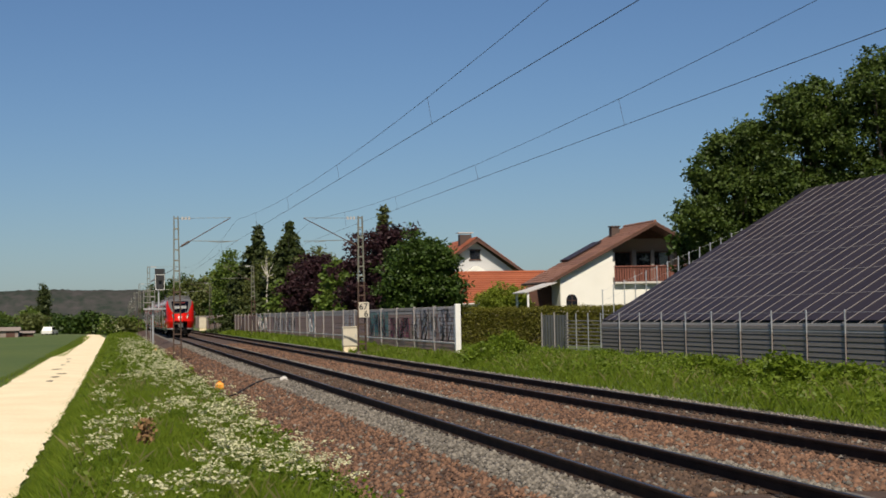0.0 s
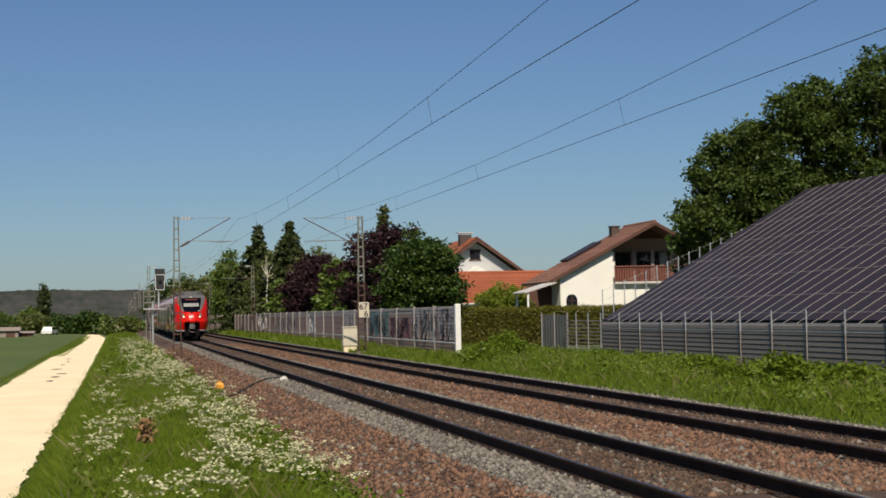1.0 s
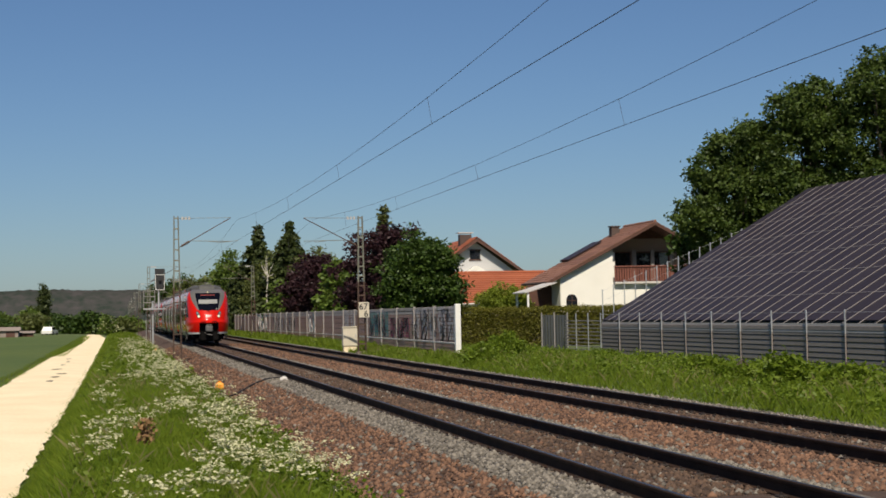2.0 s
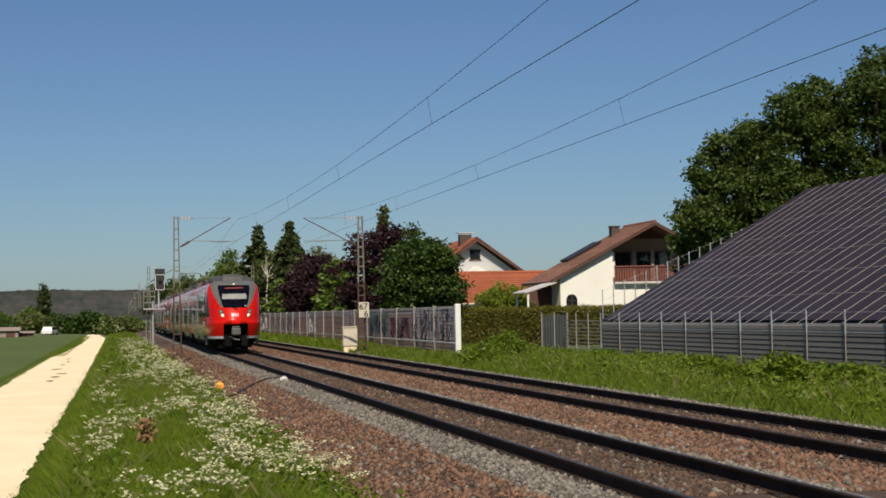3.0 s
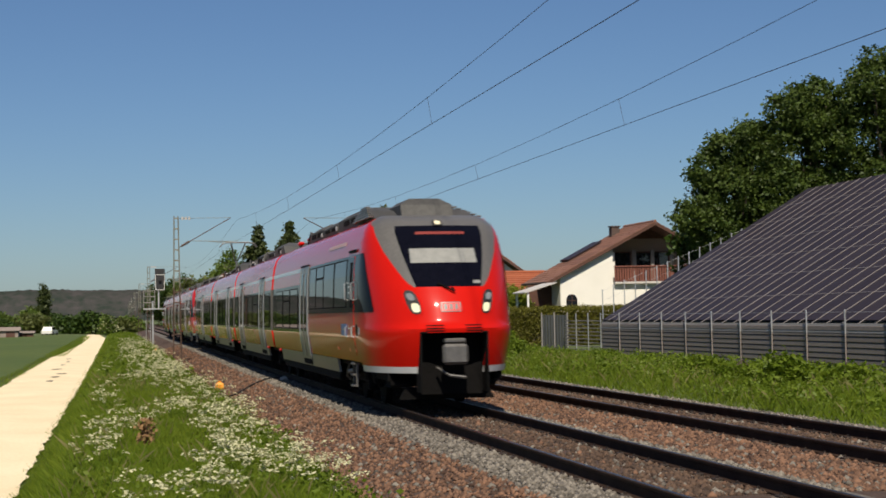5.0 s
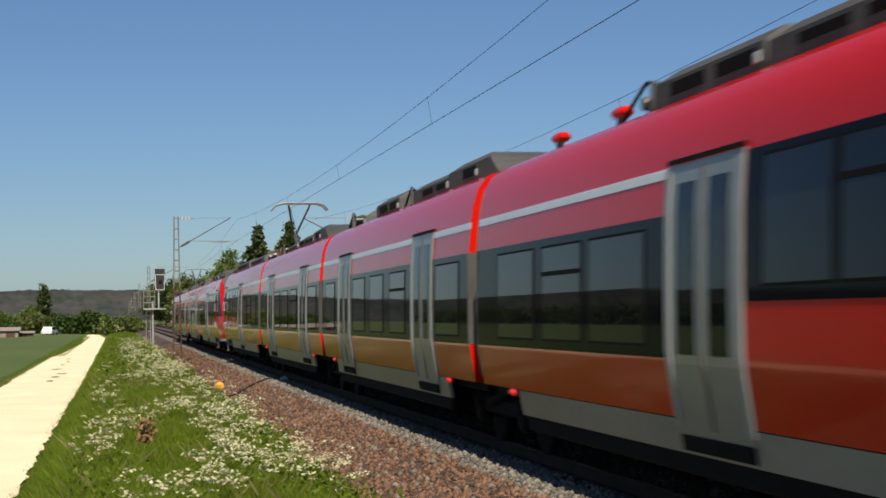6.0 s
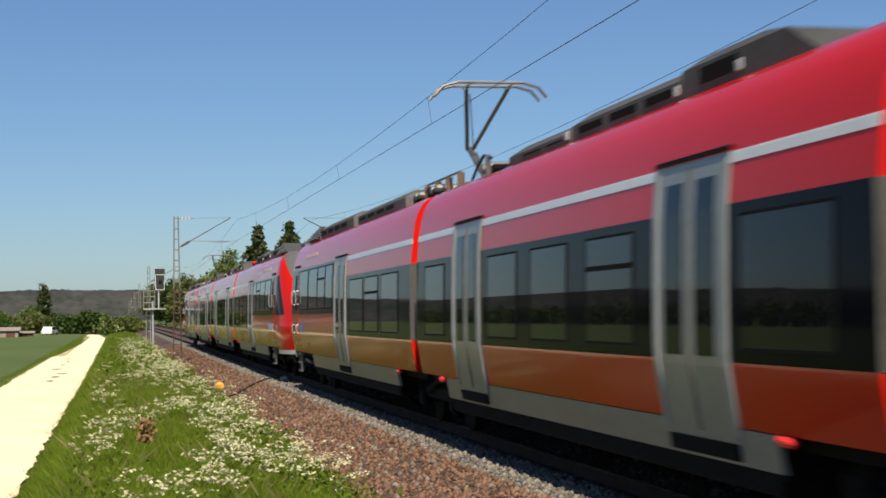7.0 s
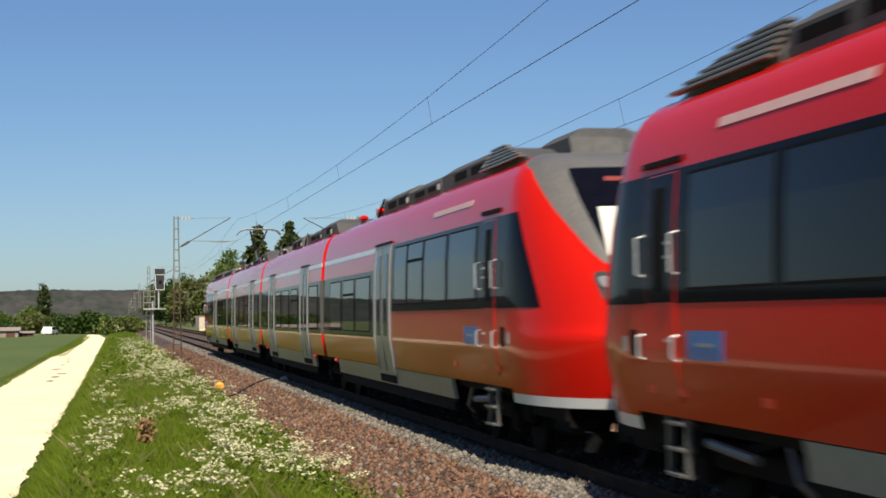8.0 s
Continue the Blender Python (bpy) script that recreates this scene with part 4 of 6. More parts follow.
# ---- distance ----
def wooded_hill():
    """A long ridge whose top is an uneven line of tree crowns."""
    g, n = Geo(), 2701
    for i in range(n):
        a = radians(-190 + 270 * i / (n - 1))
        u = i * 0.4
        top = 46 + 9 * noise.noise((u * 0.015, 2, 0)) + 4 * noise.noise((u * 0.083, 7, 0)) + 3.2 * abs(noise.noise((u * 0.9, 1, 0))) + 2.4 * abs(noise.noise((u * 2.3, 3, 0)))
        for k, (r, z) in enumerate(((1500, -1.0), (2280, 0.03), (2298, 0.22), (2316, 0.42), (2334, 0.64), (2354, 0.85), (2380, 1.0), (2700, 0.9))):
            rough = 2.2 * noise.noise((u * 1.3, k * 5.1, 9)) if 2 <= k <= 5 else 0
            g.v.append((math.sin(a) * r, math.cos(a) * r, top * z + rough if k else z))
    g.f = [(i * 8 + j, i * 8 + j + 1, i * 8 + j + 9, i * 8 + j + 8) for i in range(n - 1) for j in range(7)]
    return thing("backdrop", "long wooded hill on the horizon, tinted for light haze", "hill", kind="structure", geo=g, material=M["farwood"], smooth=True)


wooded_hill()
rng = np.random.default_rng(4)


# ---- plants ----
def leaf_quads(centres, size, up=0.3, aspect=1.5, jitter=0.35):
    """Small leaf blades at the given points, turned at random."""
    n = len(centres)
    d = rng.normal(size=(n, 3))
    d[:, 2] = d[:, 2] * 0.6 - up * 0.5
    d /= np.linalg.norm(d, axis=1)[:, None]
    w = np.cross(d, rng.normal(size=(n, 3)))
    w /= np.linalg.norm(w, axis=1)[:, None] + 1e-9
    s = (size * (1 + jitter * rng.normal(size=n)).clip(0.5, 1.9))[:, None]
    nrm = np.cross(d, w) * s * 0.18
    v = np.stack([centres, centres + d * s * 0.5 * aspect + w * s * 0.45 + nrm, centres + d * s * aspect, centres + d * s * 0.5 * aspect - w * s * 0.45 + nrm], 1).reshape(-1, 3)
    f = np.arange(n * 4).reshape(-1, 4)
    return v, f


def crown_points(blobs, clumps, per, spread):
    """Points in clumps over uneven ellipsoids (x, y, z, rx, ry, rz), thicker toward the outside."""
    out = []
    vol = np.array([b[3] * b[4] + b[5] * b[3] for b in blobs], float)
    for b, k in zip(blobs, np.maximum(6, clumps * vol / vol.sum()).astype(int)):
        d = rng.normal(size=(k, 3))
        d /= np.linalg.norm(d, axis=1)[:, None]
        r = 0.45 + 0.55 * rng.random(k) ** 0.45
        lump = np.array([1 + 0.58 * noise.noise((q[0] * 2.3 + b[0], q[1] * 2.3 + b[1], q[2] * 2.3)) for q in d])
        c = np.array(b[:3]) + d * (r * lump)[:, None] * np.array(b[3:])
        pts = c[:, None, :] + rng.normal(size=(k, per, 3)) * np.array([spread, spread, spread * 0.6])
        out.append(pts.reshape(-1, 3))
    return np.concatenate(out)


def branch_path(a, b, n=5, wob=0.12):
    a, b = Vector(a), Vector(b)
    L = (b - a).length
    return [a.lerp(b, i / n) + Vector(rng.normal(size=3)) * wob * L * 0.12 * (0 < i < n) for i in range(n + 1)]


def broad_tree(name, label, x, y, blobs, material, clumps, per, leaf, spread=0.35, trunk_r=0.18, bark="bark", base=None, limbs=7):
    """Tapered trunk, limbs into the crown, and a crown of many small leaves. Blobs are relative to the base."""
    z = ground_height(x, y) if base is None else base
    t = thing(name, label, "tree", pose(x, y, z))
    low = min(b[2] - b[5] * 0.6 for b in blobs)
    peak = max(blobs, key=lambda b: b[2])
    top = Vector((peak[0] * 0.9, peak[1], peak[2] - 0.2 * peak[5]))
    part("trunk", Geo().tube(branch_path((0, 0, -0.2), top, 7), trunk_r, 8, trunk_r * 0.25), M[bark], t, "", True)
    for k in range(limbs):
        b = blobs[k % len(blobs)]
        q = rng.normal(size=3)
        q = q / np.linalg.norm(q)
        end = np.array(b[:3]) + q * np.array(b[3:]) * 0.75
        part("limb", Geo().tube(branch_path((0, 0, max(0.6, low + 0.3 * rng.random())), end, 5), trunk_r * 0.45, 6, trunk_r * 0.08), M[bark], t)
    v, f = leaf_quads(crown_points(blobs, clumps, per, spread), leaf)
    part("crown", quick_mesh("crown", v, f, M[material]), None, t)
    return t


def conifer(name, label, x, y, h, r, material="conifer", whorls=16, leaf=0.4, base_share=0.12):
    z = ground_height(x, y)
    t = thing(name, label, "tree", pose(x, y, z))
    part("trunk", Geo().tube([(0, 0, -0.2), (0.03, 0, h * 0.5), (0, 0, h * 0.98)], 0.2, 7, 0.03), M["bark"], t, "", True)
    pts, g = [], Geo()
    for k in range(whorls):
        q = k / (whorls - 1)
        zz = h * (base_share + (0.97 - base_share) * q)
        rr = r * (1 - q) ** 0.95 + 0.05
        m = max(5, int(12 * (1 - q) + 5))
        for j in range(m):
            a = rng.random() * 6.283
            e = rr * (0.65 + 0.5 * rng.random())
            tip = np.array([math.cos(a) * e, math.sin(a) * e, zz - 0.22 * e + 0.1 * rng.normal()])
            g.tube([(0, 0, zz), tip], 0.03, 4, 0.008)
            n = int(30 + 62 * e)
            u = rng.random(n)[:, None] ** 0.7
            pts.append(np.array([0, 0, zz]) * (1 - u) + tip * u + rng.normal(size=(n, 3)) * np.array([0.16, 0.16, 0.12]))
    tagged(part("branches", g, M["bark"], t), kind="stuff")
    v, f = leaf_quads(np.concatenate(pts), leaf, up=0.8, aspect=1.3)
    part("crown", quick_mesh("crown", v, f, M[material]), None, t)
    return t


# trees behind the barrier
broad_tree("maple_tree", "dense round green maple behind the noise barrier", 17.3, 90, [(-0.1, 0, 4.0, 2.2, 2.2, 2.15), (0.2, 0, 5.1, 1.5, 1.6, 1.35), (-0.7, -0.3, 3.0, 1.5, 1.7, 1.25), (0.7, -0.3, 3.0, 1.5, 1.6, 1.25)], "maple", 560, 60, 0.13, 0.22)
broad_tree("copper_beech_tree", "dark purple copper beech behind the barrier", 18.4, 112, [(-0.9, 0, 4.3, 2.1, 2.0, 3.0), (0.2, 0, 6.0, 1.7, 1.7, 2.2), (1.9, 0, 6.4, 1.4, 1.4, 2.0), (0.6, 0, 3.2, 2.4, 2.2, 2.4)], "beech", 360, 60, 0.17, 0.28)
conifer("spruce_tree", "slim spruce with a brownish top behind the beech", 19.5, 116, 10.0, 1.7, "olive", 17, 0.17)
broad_tree("young_birch_tree", "slim light green tree behind the barrier", 17.9, 131, [(0, 0, 4.0, 1.0, 1.0, 2.4), (-0.3, 0, 2.2, 1.2, 1.2, 1.5), (0.4, 0, 5.2, 0.8, 0.8, 1.2)], "light", 130, 34, 0.24, 0.3, 0.1)
broad_tree("copper_beech_tree", "broad dark purple copper beech", 18.4, 151, [(0, 0, 4.4, 2.2, 2.2, 3.0), (-0.9, 0, 3.4, 1.7, 1.7, 2.2), (0.8, 0, 5.6, 1.6, 1.6, 1.8)], "beech", 300, 60, 0.2, 0.34)
broad_tree("birch_tree", "thin-leaved birch with pale bare limbs", 19.0, 156, [(0.5, 0, 7.2, 1.8, 1.6, 1.4), (1.8, 0, 5.8, 1.3, 1.3, 1.6)], "olive", 60, 26, 0.2, 0.36, 0.12, "birch", limbs=10)
conifer("pine_tree", "dark broad-topped pine tree", 18.5, 172, 12.2, 4.6, "conifer", 20, 0.24, 0.3)
broad_tree("pale_dead_birch", "leafless pale birch with forked limbs", 15.9, 170, [(0, 0, 7.0, 1.1, 0.8, 2.0)], "olive", 14, 8, 0.22, 0.3, 0.13, "birch", limbs=12)
conifer("spruce_tree", "tall pointed green spruce", 17.9, 203, 13.6, 6.0, "conifer", 26, 0.26)
broad_tree("ash_tree", "broad olive-green tree beside the line", 18.5, 185, [(-1.4, 0, 4.0, 2.4, 2.2, 3.4), (1.3, 0, 3.6, 2.2, 2.2, 3.0), (0.2, 0, 6.6, 2.4, 2.2, 2.8), (2.6, 0, 5.0, 1.8, 1.8, 3.0)], "olive", 620, 60, 0.19, 0.40)
broad_tree("willow_tree", "bright green rounded tree near the barrier", 17.4, 160, [(-0.5, 0, 2.8, 1.5, 1.5, 2.4), (0.7, 0, 2.4, 1.2, 1.2, 1.9)], "light", 130, 34, 0.28, 0.36)
broad_tree("lime_tree", "tall pale green tree beside the line", 17.2, 235, [(-0.9, 0, 6.0, 1.8, 1.8, 4.4), (0.9, 0, 5.0, 1.9, 1.9, 4.0), (-0.2, 0, 8.2, 0.9, 0.9, 1.8)], "light", 380, 60, 0.21, 0.44)
for x, y, h, r, m in ((18.5, 300, 8.5, 4.0, "olive"), (17.0, 360, 11.0, 5.0, "olive"), (15.5, 420, 13.0, 6.5, "maple"), (25.0, 400, 13.5, 6.5, "light"), (20.0, 270, 6.5, 3.2, "maple"), (15.0, 480, 13.0, 6.5, "maple"), (30, 330, 10, 5, "olive")):
    broad_tree("field_tree", "rounded green tree far along the line", x, y, [(0, 0, h * 0.55, r * 0.8, r * 0.8, h * 0.42), (-r * 0.5, 0, h * 0.42, r * 0.6, r * 0.6, h * 0.32), (r * 0.5, 0, h * 0.45, r * 0.6, r * 0.6, h * 0.36)], m, 200, 50, 0.42, 0.75)

# trees behind the solar bank
for x, y, label, blobs in (
    (34.8, 86, "large dark green walnut tree behind the solar bank", ((32.3, 7.2, 1.2), (33.2, 9.4, 1.25), (34.4, 11.0, 1.3), (36.0, 11.6, 1.4), (35.0, 8.4, 2.1), (36.2, 9.4, 1.8), (33.6, 6.2, 1.5), (36.4, 6.6, 2.0))),
    (38.9, 84.5, "tall dark green walnut tree with loose lobed crown", ((37.6, 13.0, 1.3), (39.2, 14.0, 1.45), (38.0, 10.8, 2.2), (39.8, 11.8, 2.0), (37.2, 8.2, 2.0), (39.6, 8.6, 2.2), (40.6, 13.2, 1.4))),
    (43.0, 83, "very tall dark green tree with dense crown", ((41.6, 14.2, 1.5), (43.3, 15.4, 1.7), (41.6, 11.4, 2.4), (43.6, 12.6, 2.4), (44.8, 14.6, 2.0), (42.4, 8.8, 2.6), (45.0, 10.6, 2.4))),
):
    broad_tree("walnut_tree", label, x, y, [(bx - x, 0.5 * (k % 3) - 0.5, bz, r, r, r * 0.85) for k, (bx, bz, r) in enumerate(blobs)], "walnut", 520, 74, 0.135, 0.27, 0.3, limbs=14)
broad_tree("garden_shrub_tree", "small light green tree beside the white house", 34.4, 91, [(0, 0, 5.0, 1.4, 1.2, 1.6), (-0.7, 0, 6.0, 0.8, 0.8, 1.0), (0.6, 0, 3.6, 1.2, 1.2, 1.4)], "maple", 90, 30, 0.24, 0.3, 0.1)

bl = broad_tree("blossoming_shrub", "pale blossoming shrub beside the end of the gravel track", -0.9, 246, [(0, 0, 1.3, 1.3, 1.2, 1.1), (-0.3, 0, 2.3, 0.7, 0.7, 0.7)], "light", 80, 24, 0.2, 0.3, 0.06)
v, f = leaf_quads(crown_points([(0, 0, 1.4, 1.3, 1.2, 1.2)], 30, 9, 0.25), 0.15)
tagged(part("blossom", quick_mesh("blossom", v, f, M["umbel"]), None, bl), "cream blossom", kind="stuff")

# field edge on the far side of the path
for x, y, h, r, m in ((-8, 270, 2.6, 2.4, "maple"), (-4.2, 262, 3.4, 1.7, "maple"), (-13, 290, 3.0, 3.0, "olive"), (-19, 265, 2.4, 3.0, "maple"), (-22, 430, 4.0, 4.0, "olive"), (-30, 430, 4.6, 4.0, "light"), (-36, 420, 3.6, 4.0, "olive"), (-43, 450, 4.0, 5.0, "maple"), (-17, 500, 4.0, 5.0, "maple"), (-6, 470, 4.2, 5.0, "conifer"), (-25.5, 520, 7.0, 4.0, "light"), (2.4, 290, 2.6, 1.8, "light"), (0.8, 270, 2.2, 1.6, "olive")):
    broad_tree("hedgerow_tree", "rounded green tree at the edge of the field", x, y, [(0, 0, h * 0.5, r * 0.85, r * 0.8, h * 0.45), (r * 0.5, 0, h * 0.4, r * 0.6, r * 0.6, h * 0.36), (-r * 0.5, 0, h * 0.35, r * 0.7, r * 0.6, h * 0.34)], m, 150, 44, 0.34, 0.5)
broad_tree("poplar_tree", "dark narrow poplar above the hedgerow", -22, 520, [(0, 0, 6.6, 1.5, 1.5, 5.6), (0.2, 0, 10.5, 1.0, 1.0, 2.0)], "conifer", 150, 44, 0.34, 0.5)


def field_wood():
    """The edge of a wood across the field: a dark ragged line of crowns."""
    n = 420
    y = np.linspace(20, 1050, n)
    blobs = [(rng.normal() * 3, v, 3.2 + rng.random(), 3.0, 2.4, 3.2 + 1.8 * rng.random()) for v in y]
    t = thing("field_wood", "dark edge of a wood across the field", "wood", pose(-190, 0, -0.5), "", "stuff")
    v, f = leaf_quads(crown_points(blobs, 5200, 8, 0.8), 0.8)
    part("foliage", quick_mesh("foliage", v, f, M["conifer"]), None, t)
    g = Geo()
    for k in range(0, n, 6):
        g.tube([(blobs[k][0], y[k], -0.3), (blobs[k][0], y[k], 4.0)], 0.2, 5, 0.08)
    part("trunks", g, M["bark"], t)


field_wood()


# ---- houses ----
def tile_roof(house, eave, ridge, y0, y1, material, courses, thick=0.14, name="tile_course"):
    """One roof slope between eave (x, z) and ridge (x, z), laid in overlapping courses along y."""
    (xe, ze), (xr, zr) = eave, ridge
    dx, dz = (xr - xe) / courses, (zr - ze) / courses
    L = math.hypot(dx, dz)
    nx, nz = -dz / L * (1 if xr > xe else -1), abs(dx) / L
    for k in range(courses):
        a = (xe + dx * k, ze + dz * k)
        b = (xe + dx * (k + 1.1), ze + dz * (k + 1.1))
        out = [(a[0] + nx * 0.06, a[1] + nz * 0.06), (b[0] + nx * 0.035, b[1] + nz * 0.035), (b[0], b[1]), (a[0] + nx * 0.03, a[1] + nz * 0.03)]
        part(name, Geo().prism(out, "y", y0 - 0.02 * (k % 2), y1), M[material], house)
    part("roof_deck", Geo().prism([(xe, ze), (xr, zr), (xr, zr - thick), (xe, ze - thick)], "y", y0 + 0.04, y1 - 0.02), M["wood"], house)


def white_house():
    h = thing("white_house", "white rendered house with low brown tiled roof and wooden balcony", "house")
    ye, yr = 95.7, 101.9
    xr, zr, xe, ze = 33.45, 7.33, 26.35, 3.62
    tile_roof(h, (xe, ze), (xr, zr), ye, yr, "brown_tile", 24)
    tile_roof(h, (2 * xr - xe, ze), (xr, zr), ye, yr, "brown_tile", 24)
    part("front_wall", Geo().prism([(27.25, -0.2), (30.7, -0.2), (30.7, 5.72), (27.25, 3.92)], "y", 96.0, 96.35), M["render"], h)
    part("side_wall", Geo().box(27.25, 96.36, -0.2, 27.5, 101.6, 3.86), M["render"], h)
    part("back_wall", Geo().prism([(27.5, -0.2), (39.4, -0.2), (39.4, 3.9), (xr, 7.08), (27.5, 4.0)], "y", 101.3, 101.6), M["render"], h)
    part("ground_wall", Geo().box(30.71, 96.0, -0.2, 39.4, 96.35, 3.46), M["render"], h)
    # the taupe tone also carries the shade of the balcony recess
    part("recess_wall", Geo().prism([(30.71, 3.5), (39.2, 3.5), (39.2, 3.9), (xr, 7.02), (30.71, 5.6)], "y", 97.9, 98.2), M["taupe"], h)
    part("recess_side", Geo().box(30.71, 96.36, 3.5, 30.95, 97.9, 5.45), M["render"], h)
    part("gable_cladding", Geo().prism([(32.0, 6.38), (34.9, 6.38), (xr, 7.12)], "y", 97.7, 97.88), M["wood"], h, "dark wooden gable cladding")
    part("balcony_floor", Geo().box(30.75, 95.7, 3.44, 36.7, 97.9, 3.58, 0.02), M["strip"], h)
    for k in range(34):
        x = 30.72 + 0.165 * k
        part("balcony_board", Geo().box(x, 95.72, 3.60, x + 0.125, 95.76, 4.50, 0.008), M["redwood"], h)
    part("balcony_rail", Geo().box(30.68, 95.66, 4.50, 36.4, 95.80, 4.59, 0.02), M["redwood"], h)
    for x in (32.58, 33.80, 35.1):
        part("balcony_post", Geo().box(x, 97.55, 3.6, x + 0.2, 97.75, 5.62), M["post"], h, "pale grey balcony post")
    for x in (31.45, 32.80, 34.05):
        w = part("window", Geo().box(x, 97.84, 3.7, x + 1.0, 97.89, 5.48), M["dark_glass"], h)
        part("window_frame", Geo().box(x - 0.06, 97.80, 5.48, x + 1.06, 97.88, 5.56).box(x - 0.06, 97.80, 3.62, x, 97.88, 5.48).box(x + 1.0, 97.80, 3.62, x + 1.06, 97.88, 5.48), M["wood"], w)
    arch = [(-0.36, 0.0), (0.36, 0.0)] + [(0.36 * math.cos(a * math.pi / 10), 0.45 + 0.36 * math.sin(a * math.pi / 10)) for a in range(11)]
    aw = part("arched_window", Geo().prism([(27.97 + a, 2.05 + b) for a, b in arch], "y", 95.97, 96.02), M["dark_glass"], h, "dark arched window")
    part("arch_bars", Geo().box(27.96, 95.955, 2.05, 27.99, 95.968, 2.85).box(27.62, 95.955, 2.46, 28.32, 95.968, 2.49), M["wood"], aw)
    ch = part("chimney", Geo().box(32.05, 100.3, 6.4, 32.6, 100.9, 7.28, 0.02), M["brick"], h)
    part("chimney_cap", Geo().box(32.0, 100.25, 7.29, 32.65, 100.95, 7.36), M["brick"], ch)
    part("ridge_cap", Geo().tube([(xr, ye - 0.05, zr + 0.05), (xr, yr + 0.05, zr + 0.05)], 0.10, 8), M["brown_tile"], h)
    part("verge_board", Geo().prism([(xe - 0.05, ze - 0.2), (xr, zr - 0.2), (2 * xr - xe + 0.05, ze - 0.2), (2 * xr - xe + 0.05, ze), (xr, zr + 0.02), (xe - 0.05, ze)], "y", ye - 0.06, ye), M["wood"], h)
    part("gutter", Geo().tube([(xe - 0.06, ye, ze - 0.02), (xe - 0.06, yr, ze - 0.02)], 0.07, 6), M["brick"], h)
    sp = part("roof_solar_panel", Geo().prism([(28.9, 5.08), (31.2, 6.28), (31.17, 6.36), (28.87, 5.16)], "y", 99.8, 101.7), M["panel"], h, "small dark solar panel on the roof")
    part("awning", Geo().prism([(24.3, 2.92), (26.3, 3.52), (26.3, 3.58), (24.3, 2.99)], "y", 93.4, 96.6), M["strip"], h, "light grey corrugated porch roof")
    part("porch_wall", Geo().box(25.6, 98.0, -0.2, 27.24, 98.2, 3.5), M["wood"], h)
    part("porch_post", Geo().box(24.45, 93.5, -0.1, 24.57, 93.62, 2.97), M["white"], h)
    part("porch_post", Geo().box(24.45, 96.2, -0.1, 24.57, 96.32, 2.97), M["white"], h)


white_house()


def gable_house():
    h = thing("gable_house", "pale house with steep orange tiled gable roof", "house")
    y0, y1, xr, zr = 139.3, 150.0, 31.9, 8.58
    tile_roof(h, (36.6, 5.2), (xr, zr), y0, y1, "orange_tile", 12)
    tile_roof(h, (27.2, 5.2), (xr, zr), y0, y1, "orange_tile", 12)
    # greyer render than the side walls, with the gable's shade in its colour
    part("gable_wall", Geo().prism([(28.0, -0.2), (35.5, -0.2), (35.5, 5.5), (xr, 8.15), (28.0, 5.5)], "y", 140.0, 140.3), M["shade_wall"], h)
    part("side_wall", Geo().box(28.0, 140.31, -0.2, 28.3, 149.5, 5.4), M["render"], h)
    part("side_wall", Geo().box(35.2, 140.31, -0.2, 35.5, 149.5, 5.4), M["render"], h)
    part("verge_board", Geo().prism([(27.15, 4.95), (xr, 8.2), (36.65, 4.95), (36.65, 5.22), (xr, 8.5), (27.15, 5.22)], "y", y0 - 0.07, y0), M["wood"], h)
    w = part("window", Geo().box(31.35, 139.95, 6.62, 32.3, 139.99, 7.42), M["dark_glass"], h)
    part("window_frame", Geo().box(31.25, 139.92, 7.42, 32.4, 139.98, 7.52).box(31.25, 139.92, 6.52, 32.4, 139.98, 6.62), M["wood"], w)
    # sunlight on the gable, built as a raised white panel
    part("white_bay", Geo().prism([(30.7, 4.4), (32.9, 4.4), (32.9, 5.2), (31.7, 6.0), (30.7, 5.3)], "y", 138.4, 139.9), M["render"], h, "white panel standing in for the sunlit patch of the gable")
    c = part("chimney", Geo().box(30.9, 142.0, 7.0, 32.0, 142.8, 8.95, 0.02), M["brick"], h)
    part("chimney_plate", Geo().box(30.75, 141.9, 9.08, 32.15, 142.9, 9.16), M["strip"], c)
    for x in (30.95, 31.9):
        part("chimney_leg", Geo().box(x, 142.05, 8.94, x + 0.06, 142.11, 9.09), M["strip"], c)


gable_house()


